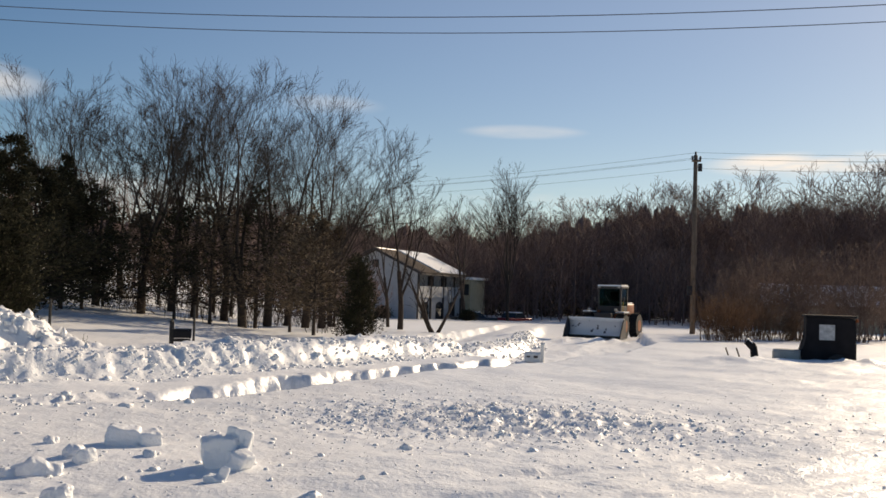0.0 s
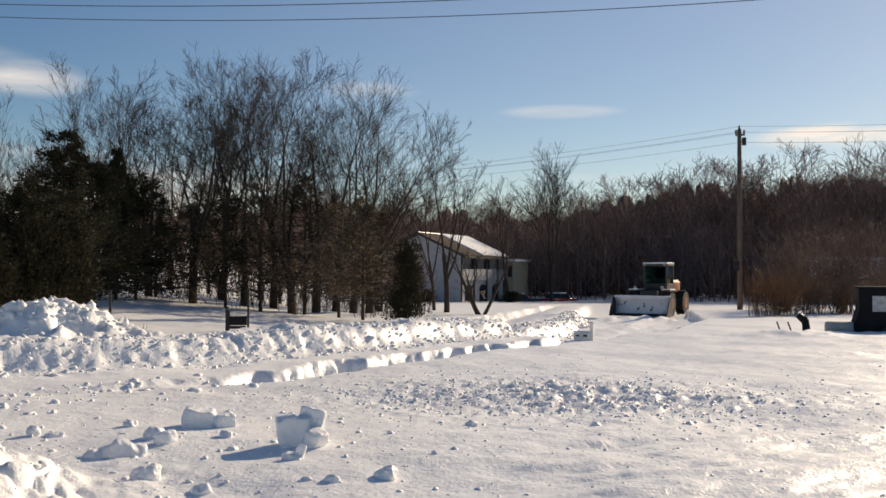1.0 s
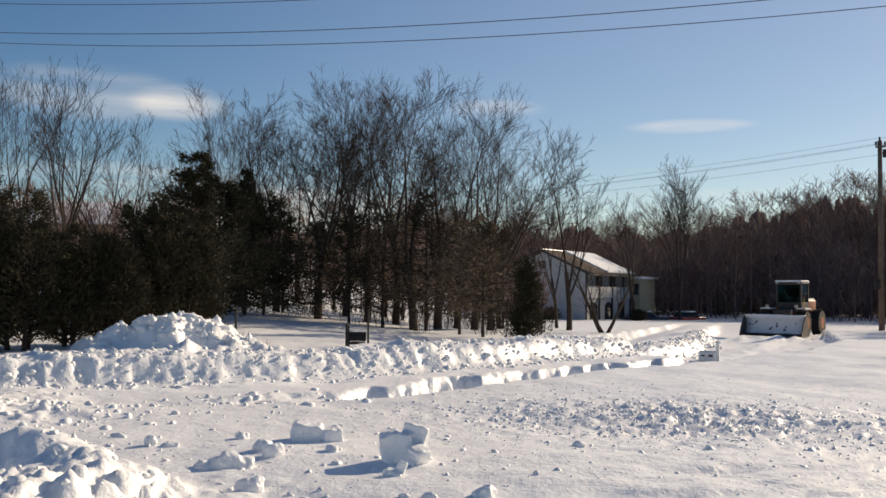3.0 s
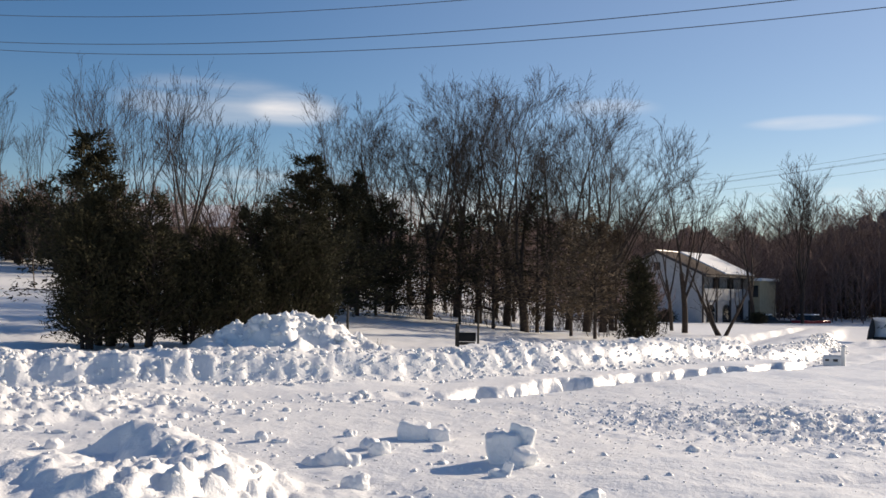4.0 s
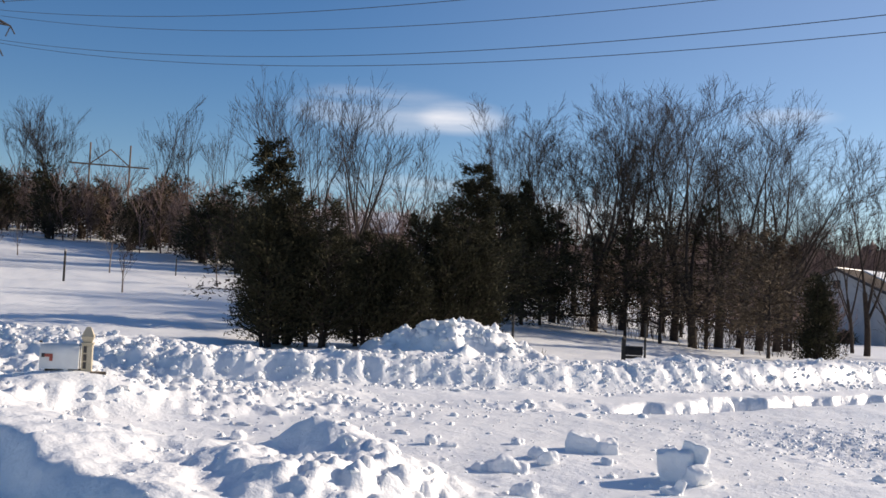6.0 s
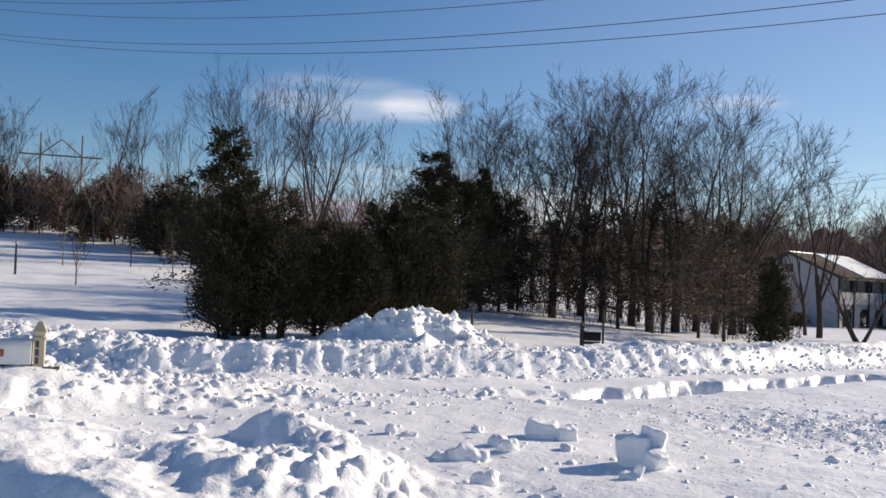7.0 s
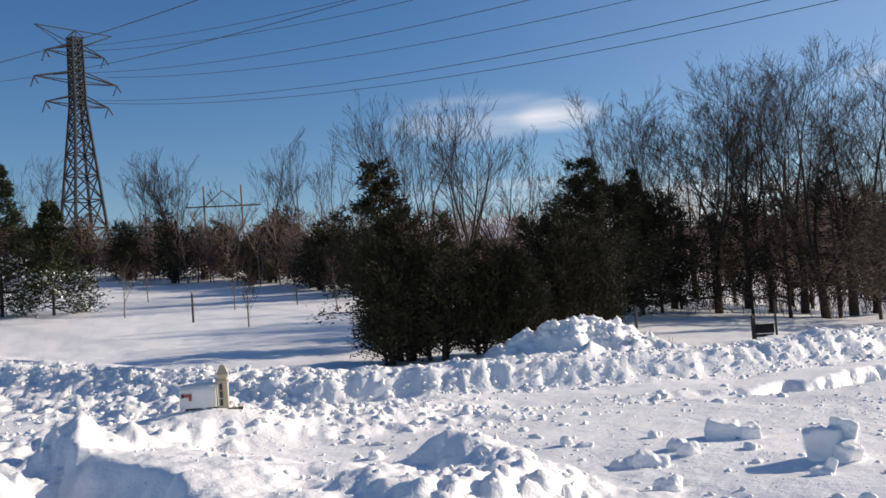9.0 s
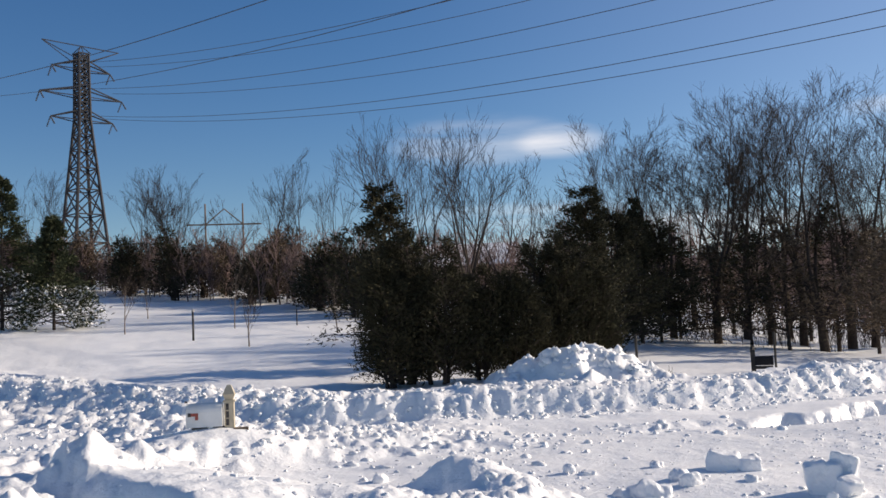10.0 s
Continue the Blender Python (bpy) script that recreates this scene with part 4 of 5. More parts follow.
DARK_CAR = mat("dark_car_paint", (0.03, 0.03, 0.035), rough=0.3)
STAKE_MAT = mat("dark_stake", (0.03, 0.028, 0.026), rough=0.8)
WOOD_GREY = mat("weathered_board", (0.16, 0.12, 0.09), rough=0.9, base2=(0.1, 0.08, 0.06), scale=12, bump=0.4)
PALE_METAL = mat("pale_metal", (0.40, 0.38, 0.35), rough=0.5)


# ---------------- snow blocks ----------------
def roughened(bm, seed, amount, scale, cuts=3):
    bmesh.ops.subdivide_edges(bm, edges=bm.edges[:], cuts=cuts, use_grid_fill=True)
    for v in bm.verts:
        q = v.co * scale + Vector((seed * 3.1, seed * 1.7, 0))
        v.co += noise.noise_vector(q) * amount + noise.noise_vector(q * 3.1) * amount * 0.4
    return bm


def snow_chunk(name, pieces, m, label, seed, amount=0.03, rounded=False):
    """A lump of packed snow out of a few rounded, chipped blocks."""
    bm = bmesh.new()
    for size, centre, turn in pieces:
        one = bmesh.new()
        if rounded:
            bmesh.ops.create_icosphere(one, subdivisions=3, radius=0.5, matrix=Matrix.Diagonal((*size, 1)))
            for v in one.verts:
                q = v.co * (2.2 / max(size)) + Vector((seed * 3.1, seed * 1.7, 0))
                v.co += noise.noise_vector(q) * max(size) * 0.15 + noise.noise_vector(q * 2.7) * max(size) * 0.09
        else:
            box_into(one, size, (0, 0, 0), None, min(size) * 0.16)
            roughened(one, seed + size[0], amount * 1.5, 7.0, 3)
        one.transform(Matrix.Translation(centre) @ Euler([radians(a) for a in turn]).to_matrix().to_4x4())
        tmp = bpy.data.meshes.new("tmp")
        one.to_mesh(tmp)
        one.free()
        bm.from_mesh(tmp)
        bpy.data.meshes.remove(tmp)
    ob = part(name, bm, SNOW, None, smooth=True)
    ob.matrix_world = m
    fuse = ob.modifiers.new("fuse", "REMESH")
    fuse.mode, fuse.voxel_size, fuse.use_smooth_shade = "VOXEL", max(0.011, min(pieces[0][0]) * 0.06), True
    soft = ob.modifiers.new("soft", "SMOOTH")
    soft.factor, soft.iterations = 0.5, 1
    return tagged(ob, label, "snow chunk", "thrown snow chunks")


def spot(x, y, turn=0, sink=0.03):
    return Matrix.Translation((x, y, gz(x, y) - sink)) @ Matrix.Rotation(radians(turn), 4, "Z")


snow_chunk("snow_chunk", [((0.36, 0.26, 0.40), (-0.04, 0.02, 0.13), (0, -10, 8)), ((0.30, 0.13, 0.50), (0.11, 0.08, 0.17), (-6, 10, -22)), ((0.20, 0.24, 0.14), (-0.13, 0.0, 0.27), (10, -14, 16)), ((0.19, 0.22, 0.30), (0.19, -0.10, 0.08), (12, 24, -30))],
           spot(-1.82, 8.25) @ Matrix.Scale(0.82, 4), "large broken chunk of packed snow standing on the lawn", 3, 0.020)
snow_chunk("snow_chunk", [((0.30, 0.24, 0.22), (-0.08, 0, 0.09), (0, 8, 10)), ((0.20, 0.20, 0.17), (0.17, 0.02, 0.07), (0, -6, 30))], spot(-2.92, 9.2), "squared chunk of snow split in two", 5, 0.018)
snow_chunk("snow_chunk", [((0.40, 0.30, 0.20), (0, 0, 0.05), (0, 6, 25)), ((0.2, 0.2, 0.12), (-0.2, -0.1, 0.03), (10, 0, 40))], spot(-3.2, 7.75), "low weathered lump of snow", 7, rounded=True)
snow_chunk("snow_chunk", [((0.16, 0.12, 0.12), (0, 0, 0.03), (20, 10, 0)), ((0.07, 0.06, 0.17), (0.06, 0, 0.06), (-10, 14, 0))], spot(-1.75, 7.62), "small pointed shard of snow", 9, 0.02)
snow_chunk("snow_chunk", [((0.13, 0.12, 0.15), (-0.08, 0, 0.05), (0, 10, 0)), ((0.19, 0.13, 0.08), (0.12, 0, 0.03), (0, -8, 20))], spot(-4.3, 8.6), "pair of small snow chunks lying together", 11, rounded=True)
for k, (x, y, s) in enumerate([(-0.92, 7.0, 0.15), (-3.2, 8.5, 0.16), (-3.66, 9.14, 0.13), (0.95, 9.66, 0.08), (1.93, 9.85, 0.08), (-2.55, 8.55, 0.12), (-2.2, 6.6, 0.13), (-2.7, 6.9, 0.2), (-3.0, 8.25, 0.2), (-1.3, 6.8, 0.1), (-5.2, 8.2, 0.14), (-6.0, 7.6, 0.15)]):
    snow_chunk("snow_chunk", [((s * 1.3, s, s * 0.9), (0, 0, s * 0.25), (k * 13 % 40 - 20, k * 29 % 40 - 20, 0))], spot(x, y, k * 57, 0.02), "small hard chunk of snow on the crust", 20 + k, s * 0.12, True)


def clods(name, seed, count, place, sizes, label):
    """Loose angular clods of snow, one mesh."""
    rng = np.random.default_rng(seed)
    bm = bmesh.new()
    bmesh.ops.create_icosphere(bm, subdivisions=1, radius=1)
    base = np.array([v.co[:] for v in bm.verts])
    tri = np.array([[v.index for v in f.verts] for f in bm.faces])
    bm.free()
    xy = place(rng, count)
    z = height(xy[:, 0][None], xy[:, 1][None])[0]
    n = len(xy)
    s = sizes[0] * (sizes[1] / sizes[0]) ** (rng.random(n) ** 2.2)
    v = base[None] * (1 + 0.38 * rng.normal(size=(n, len(base), 1)).clip(-1.3, 1.3))
    v = v * s[:, None, None] * (0.65 + 0.6 * rng.random((n, 1, 3))) * np.array([1, 1, 0.8])
    v = v + np.stack([xy[:, 0], xy[:, 1], z - s * 0.05], axis=1)[:, None]
    f = tri[None] + (np.arange(n) * len(base))[:, None, None]
    ob = new(name, fast_mesh(name, v.reshape(-1, 3), f.reshape(-1, 3), SNOW))
    return tagged(ob, label, "snow", kind="stuff")


def on_line(line, lo, hi, s_from, s_to):
    pts = np.array(line, float)
    seg = np.hypot(*(pts[1:] - pts[:-1]).T)
    cum = np.concatenate([[0], np.cumsum(seg)])

    def place(rng, count):
        s = s_from + (s_to - s_from) * rng.random(count)
        k = np.clip(np.searchsorted(cum, s) - 1, 0, len(seg) - 1)
        t = ((s - cum[k]) / seg[k])[:, None]
        p = pts[k] * (1 - t) + pts[k + 1] * t
        d = (pts[k + 1] - pts[k]) / seg[k][:, None]
        u = (lo + (hi - lo) * rng.random(count))[:, None]
        return p + np.stack([-d[:, 1], d[:, 0]], axis=1) * u
    return place


def in_cloud(cx, cy, sx, sy):
    return lambda rng, count: np.stack([cx + sx * rng.normal(size=count), cy + sy * rng.normal(size=count)], axis=1)


clods("bank_clods", 501, 6500, on_line(FAR_BANK, -0.45, 1.0, 58, 112), (0.012, 0.075), "broken clods of snow thrown along the far bank")
clods("channel_clods", 502, 260, on_line(TRENCH, -0.3, 2.2, 0, 10), (0.02, 0.08), "crumbled snow along the ploughed channel")
clods("crust_crumbs", 503, 3000, in_cloud(0.6, 12.0, 1.5, 1.0), (0.008, 0.034), "crumbs of crusted snow scattered over the lawn")
clods("lawn_crumbs", 504, 1300, in_cloud(1.8, 11.0, 3.6, 2.4), (0.006, 0.026), "sparse crumbs of crusted snow on the lawn")
clods("drive_clods", 505, 650, in_cloud(-3.8, 6.8, 2.0, 1.5), (0.008, 0.045), "loose clods of snow thrown beside the drive")
clods("box_clods", 506, 2200, in_cloud(-10.6, 10.0, 2.4, 1.3), (0.014, 0.085), "broken clods of snow round the white mailbox")
clods("heap_clods", 507, 400, in_cloud(-8.6, 17.6, 0.9, 0.6), (0.04, 0.17), "clods of snow on the tall heap")


# ---------------- mailboxes and stakes ----------------
def arched(width, tall, length, segs=10):
    """The loaf-shaped shell of a mailbox, along x."""
    bm = bmesh.new()
    prof = [(-width / 2, 0), (width / 2, 0)]
    for i in range(segs + 1):
        a = math.pi * i / segs
        prof.append((width / 2 * math.cos(a), tall - width / 2 + width / 2 * math.sin(a)))
    lo = [bm.verts.new((-length / 2, y, z)) for y, z in prof]
    hi = [bm.verts.new((length / 2, y, z)) for y, z in prof]
    n = len(prof)
    for i in range(n):
        bm.faces.new((lo[i], lo[(i + 1) % n], hi[(i + 1) % n], hi[i]))
    bm.faces.new(lo[::-1])
    bm.faces.new(hi)
    return bm


def white_mailbox():
    root = empty("mailbox", Matrix.Translation((-8.50, 8.00, 0)) @ Matrix.Rotation(radians(40), 4, "Z"))
    g = gz(-8.5, 8.0)
    bot = 0.47
    part("post", box((0.115, 0.115, 0.95), (0, 0, bot - 0.2), bevel=0.008), CREAM, root)
    bm = bmesh.new()
    box_into(bm, (0.135, 0.135, 0.02), (0, 0, bot + 0.285))
    for z0, z1, a, b in ((0.295, 0.325, 0.05, 0.062), (0.325, 0.365, 0.062, 0.078), (0.365, 0.46, 0.078, 0.034), (0.46, 0.475, 0.034, 0.022)):
        bmesh.ops.create_cone(bm, cap_ends=True, segments=4, radius1=a * 1.25, radius2=b * 1.25, depth=z1 - z0, matrix=Matrix.Translation((0, 0, bot + (z0 + z1) / 2)) @ Matrix.Rotation(radians(45), 4, "Z"))
    part("finial", bm, CREAM, root, "faceted cream post finial")
    bm = arched(0.21, 0.28, 0.40)
    bm.transform(Matrix.Translation((-0.275, -0.02, bot)))
    shell = part("box", bm, WHITE_PAINT, root, "white loaf-shaped metal box")
    bm = arched(0.216, 0.285, 0.02)
    bm.transform(Matrix.Translation((-0.48, -0.02, bot - 0.002)))
    part("door", bm, WHITE_PAINT, shell)
    bm = box((0.10, 0.008, 0.035), (-0.40, -0.132, bot + 0.15), bevel=0.003)
    box_into(bm, (0.035, 0.008, 0.075), (-0.367, -0.132, bot + 0.125), bevel=0.003)
    part("flag", bm, FLAG_RED, shell, "faded red flag")
    part("flag_pivot", box((0.035, 0.014, 0.045), (-0.45, -0.130, bot + 0.15), bevel=0.004), MACHINE, shell)
    part("latch", box((0.03, 0.04, 0.02), (-0.50, -0.02, bot + 0.295)), MACHINE, shell)
    part("arm", box((0.38, 0.09, 0.05), (-0.25, -0.0, bot - 0.03), bevel=0.004), WOOD_GREY, root, "weathered wooden arm under the box")
    part("foot_board", box((0.17, 0.12, 0.04), (0.13, -0.05, bot - 0.05), Matrix.Rotation(radians(10), 4, "Z"), 0.005), WOOD_GREY, root)
    for k in range(3):
        part("number_bar", box((0.035, 0.006, 0.075), (-0.02, -0.0605, bot + 0.22 - k * 0.09)), MACHINE, root)
    tagged(root, "white metal mailbox with red flag on cream post in snow", "mailbox")
    return g


white_mailbox()


def black_mailbox():
    x, y = -6.0, 22.0
    b = 0.30
    root = empty("mailbox", Matrix.Translation((x, y, 0)) @ Matrix.Rotation(radians(14), 4, "Z"))
    bm = arched(0.17, 0.21, 0.38)
    bm.transform(Matrix.Translation((0.06, 0, b)))
    shell = part("box", bm, BLACK_PAINT, root)
    bm = arched(0.176, 0.215, 0.02)
    bm.transform(Matrix.Translation((0.26, 0, b)))
    part("door", bm, BLACK_PAINT, shell)
    part("post", box((0.1, 0.1, 1.25), (-0.17, 0.02, b - 0.27), bevel=0.006), STAKE_MAT, root)
    part("cap", rod((-0.17, 0.02, b + 0.355), (-0.17, 0.02, b + 0.43), 0.07, 0.01, 4), STAKE_MAT, root)
    part("bracket", box((0.46, 0.08, 0.07), (0.02, 0, b - 0.05), bevel=0.004), STAKE_MAT, root)
    part("brace", rod((-0.14, 0, b - 0.32), (0.14, 0, b - 0.06), 0.03, sides=6), STAKE_MAT, root)
    tagged(root, "black metal mailbox on a dark post above the bank", "mailbox")


black_mailbox()


def road_mailbox():
    x, y = 2.95, 28.6
    b = gz(x, y) + 0.02
    root = empty("mailbox", Matrix.Translation((x, y, 0)) @ Matrix.Rotation(radians(-14), 4, "Z"))
    bm = arched(0.22, 0.30, 0.46)
    bm.transform(Matrix.Translation((-0.22, 0, b)))
    shell = part("box", bm, WHITE_PAINT, root)
    part("door_plate", box((0.12, 0.012, 0.07), (-0.12, -0.113, b + 0.16)), MACHINE, shell)
    part("door_plate", box((0.1, 0.012, 0.05), (-0.34, -0.113, b + 0.16)), MACHINE, shell)
    part("post", box((0.1, 0.1, 1.1), (0.06, 0, b - 0.02), bevel=0.006), WHITE_PAINT, root)
    part("cap", rod((0.06, 0, b + 0.53), (0.06, 0, b + 0.58), 0.075, 0.02, 4), WHITE_PAINT, root)
    tagged(root, "white mailbox on a white post half buried in snow", "mailbox")


road_mailbox()


def stake(azi, r, tall, thick, label, cap=None, lean=0):
    x, y = polar(azi, r)
    root = empty("marker_stake", Matrix.Translation((x, y, gz(x, y))) @ Matrix.Rotation(radians(lean), 4, "Y"))
    part("shaft", rod((0, 0, -0.3), (0, 0, tall), thick, thick * 0.9, 8), STAKE_MAT, root)
    if cap:
        part("cap", rod((0, 0, tall), (0, 0, tall + 0.09), thick * 1.2, thick * 1.1, 8), cap, root, "pale cap")
    tagged(root, label, "stake")


stake(-22.2, 22.6, 1.05, 0.035, "slim dark stake standing in the yard snow")
stake(-14.45, 25.0, 0.95, 0.032, "slim dark stake standing in the yard snow")
stake(-48.0, 40.0, 1.15, 0.045, "dark stake with a pale cap in the field", PALE_METAL)
stake(-42.0, 48.0, 0.8, 0.03, "thin dark stake standing in the field")
thicket("dry_weeds", 334, [(*polar(-21.6, 21.6), 1.0)], 0.42, 14, TWIG, "clump of dry dark weeds sticking out of the snow", rad=0.012, category="weeds")


# ---------------- garden tractor with soft cab ----------------
def garden_tractor():
    x, y = 11.0, 27.4
    g = gz(x, y)
    root = empty("garden_tractor", Matrix.Translation((x, y, g)) @ Matrix.Rotation(radians(-14), 4, "Z"))
    bm = bmesh.new()
    prof = [(-0.66, -0.3), (0.70, -0.3), (0.70, 0.72), (0.66, 1.20), (-0.62, 1.24), (-0.60, 0.62), (-0.78, 0.18)]
    for sy in (-0.42, 0.42):
        vs = [bm.verts.new((px, sy, pz)) for px, pz in prof]
        bm.faces.new(vs if sy > 0 else vs[::-1])
    bm.verts.ensure_lookup_table()
    n = len(prof)
    for i in range(n):
        bm.faces.new((bm.verts[i], bm.verts[(i + 1) % n], bm.verts[n + (i + 1) % n], bm.verts[n + i]))
    bmesh.ops.bevel(bm, geom=bm.edges[:], offset=0.035, segments=2, affect="EDGES")
    cab = part("cab_cover", bm, BLACK_CLOTH, root, "sagging black vinyl cab cover", smooth=False)
    part("window", box((0.42, 0.012, 0.44), (-0.08, -0.428, 0.80), bevel=0.005), CLEAR_VINYL, cab, "cloudy clear vinyl window")
    bm = bmesh.new()
    for cx, cz, sx, sz in ((-0.08, 1.035, 0.48, 0.035), (-0.08, 0.565, 0.48, 0.035), (-0.305, 0.80, 0.035, 0.5), (0.145, 0.80, 0.035, 0.5)):
        box_into(bm, (sx, 0.02, sz), (cx, -0.43, cz))
    part("window_frame", bm, BLACK_CLOTH, cab)
    part("roof", box((1.36, 0.92, 0.06), (0.02, 0, 1.25), bevel=0.02), BLACK_CLOTH, root, "flat dark roof panel")
    part("roof_lamp", rod((0.74, -0.2, 1.1), (0.74, -0.2, 1.2), 0.05, 0.04, 10), ORANGE, root, "small orange lamp")
    bm = box((0.80, 0.62, 0.42), (-1.08, 0, 0.06), bevel=0.1)
    part("hood", bm, PALE_METAL, root, "rounded grey hood", smooth=True)
    bm = rod((-1.95, 0.0, -0.25), (-2.02, 0.0, 0.32), 0.12, 0.10, 10)
    rod_into(bm, (-2.02, 0.0, 0.28), (-2.2, 0.0, 0.46), 0.115, 0.11, 10)
    part("discharge_chute", bm, BLACK_PAINT, root, "black snow thrower chute", smooth=True)
    part("chute_snow", box((0.2, 0.18, 0.04), (-2.12, 0, 0.47), Matrix.Rotation(radians(40), 4, "Y"), 0.015), SNOW, root)
    for dx in (-2.42, -2.72):
        part("marker_rod", rod((dx + 0.08, 0, -0.2), (dx - 0.07, 0, 0.24), 0.022, sides=6), WOOD_GREY, root)
    for wx, r in ((-1.2, 0.22), (0.2, 0.3)):
        for wy in (-0.45, 0.45):
            wheel = part("wheel", rod((wx, wy - 0.1, -0.4 + r), (wx, wy + 0.1, -0.4 + r), r, r, 16), RUBBER, root)
            part("rim", rod((wx, wy - 0.11, -0.4 + r), (wx, wy + 0.11, -0.4 + r), r * 0.5, r * 0.5, 12), PALE_METAL, wheel)
    tagged(root, "garden tractor with a black soft cab buried in snow", "tractor")


garden_tractor()


# ---------------- wheel loader with snow pusher ----------------
def wheel_loader():
    x, y = polar(9.1, 55.0)
    g = gz(x, y) - 0.02
    root = empty("wheel_loader", Matrix.Translation((x, y, g)) @ Matrix.Rotation(radians(-27), 4, "Z"))
    # local: the machine faces -y, the pusher stands in front
    bm = bmesh.new()
    arc = [(-0.10, 0.04), (0.10, 0.18), (0.20, 0.42), (0.21, 0.68), (0.12, 0.92), (-0.06, 1.08)]
    arc += [(py + 0.05, pz + 0.02) for py, pz in arc[::-1]]
    rows = [[bm.verts.new((sx, py, pz)) for py, pz in arc] for sx in np.linspace(-1.62, 1.62, 9)]
    for a, b in zip(rows[:-1], rows[1:]):
        for i in range(len(arc)):
            j = (i + 1) % len(arc)
            bm.faces.new((a[i], a[j], b[j], b[i]))
    bm.faces.new(rows[0][::-1])
    bm.faces.new(rows[-1])
    pusher = part("snow_pusher", bm, PUSHER, root, "wide white steel snow pusher, scuffed", smooth=True)
    for sx in (-1.64, 1.64):
        bm = bmesh.new()
        prof = [(-0.85, 0.02), (0.25, 0.02), (0.25, 1.05), (-0.08, 1.12), (-0.62, 0.5)]
        a = [bm.verts.new((sx - 0.025, py, pz)) for py, pz in prof]
        b = [bm.verts.new((sx + 0.025, py, pz)) for py, pz in prof]
        bm.faces.new(a[::-1]), bm.faces.new(b)
        for i in range(5):
            bm.faces.new((a[i], a[(i + 1) % 5], b[(i + 1) % 5], b[i]))
        part("end_plate", bm, MACHINE, pusher, "dark steel end plate")
    part("rubber_edge", box((3.2, 0.05, 0.16), (0, -0.12, 0.08)), RUBBER, pusher)
    bm = box((3.2, 0.2, 0.1), (0, 0.03, 1.12), bevel=0.03)
    roughened(bm, 31, 0.05, 4.0, 4)
    part("snow_cap", bm, SNOW, pusher, "ridge of snow on the pusher", smooth=True)
    for sx in (-0.55, 0.55):
        bm = rod((sx, 0.25, 0.5), (sx, 1.1, 0.75), 0.09, sides=8)
        rod_into(bm, (sx, 1.1, 0.75), (sx, 2.2, 1.5), 0.1, sides=8)
        part("lift_arm", bm, ORANGE, root)
        part("lift_cylinder", rod((sx * 0.7, 0.7, 0.6), (sx * 0.7, 2.1, 0.9), 0.06, sides=8), MACHINE, root)
    part("coupler", box((1.2, 0.25, 0.6), (0, 0.45, 0.55), bevel=0.03), MACHINE, root)
    part("front_frame", box((1.0, 1.7, 0.75), (0, 2.0, 1.05), bevel=0.06), MACHINE, root)
    part("rear_frame", box((1.1, 2.4, 0.6), (0, 4.2, 0.95), bevel=0.06), MACHINE, root)
    for sx in (-0.98, 0.98):
        for wy in (1.75, 4.6):
            wheel = part("wheel", rod((sx - 0.24, wy, 0.68), (sx + 0.24, wy, 0.68), 0.68, 0.68, 24), RUBBER, root, "large dark tyre")
            part("rim", rod((sx - 0.25, wy, 0.68), (sx + 0.25, wy, 0.68), 0.34, 0.34, 18), ORANGE, wheel)
            bm = bmesh.new()
            for q in range(18):
                a = 2 * math.pi * q / 18
                box_into(bm, (0.5, 0.09, 0.07), (sx, wy + 0.69 * math.cos(a), 0.68 + 0.69 * math.sin(a)), Matrix.Rotation(a - math.pi / 2, 4, "X") @ Matrix.Rotation(0.3, 4, "Z"))
            part("tread", bm, RUBBER, wheel)
        part("fender", box((0.56, 1.3, 0.08), (sx, 1.8, 1.42), bevel=0.03), MACHINE, root)
        bm = box((0.5, 1.1, 0.06), (sx, 1.8, 1.49), bevel=0.02)
        part("fender_snow", roughened(bm, 5, 0.02, 5, 2), SNOW, root, smooth=True)
        part("head_lamp", box((0.16, 0.1, 0.14), (sx * 0.8, 1.15, 1.62), bevel=0.02), PALE_METAL, root)
    # cab
    cab = part("cab", box((1.40, 1.35, 0.55), (0, 3.1, 1.55), bevel=0.04), MACHINE, root)
    for sx in (-0.66, 0.66):
        for sy in (2.48, 3.72):
            part("pillar", box((0.10, 0.10, 1.1), (sx, sy, 2.32), bevel=0.01), MACHINE, cab)
    part("windscreen", box((1.22, 0.02, 1.02), (0, 2.47, 2.32)), CAB_GLASS, cab, "green tinted windscreen")
    part("rear_window", box((1.22, 0.02, 0.98), (0, 3.73, 2.32)), CAB_GLASS, cab)
    for sx in (-0.665, 0.665):
        part("side_window", box((0.02, 1.14, 1.0), (sx, 3.1, 2.32)), CAB_GLASS, cab)
    part("roof", box((1.5, 1.5, 0.12), (0, 3.08, 2.92), bevel=0.04), MACHINE, cab)
    bm = box((1.46, 1.44, 0.1), (0, 3.08, 3.01), bevel=0.03)
    part("roof_snow", roughened(bm, 8, 0.035, 4, 3), SNOW, cab, "crust of snow on the roof", smooth=True)
    for sx in (-0.6, 0.6):
        part("work_lamp", box((0.15, 0.1, 0.1), (sx, 2.3, 2.92), bevel=0.02), PALE_METAL, cab)
        part("mirror", box((0.12, 0.05, 0.26), (sx * 1.45, 2.42, 2.2), bevel=0.01), MACHINE, cab)
        part("mirror_arm", rod((sx * 1.1, 2.45, 2.3), (sx * 1.42, 2.44, 2.3), 0.015, sides=6), MACHINE, cab)
    bm = box((0.5, 0.5, 0.12), (0, 3.25, 1.95), bevel=0.03)
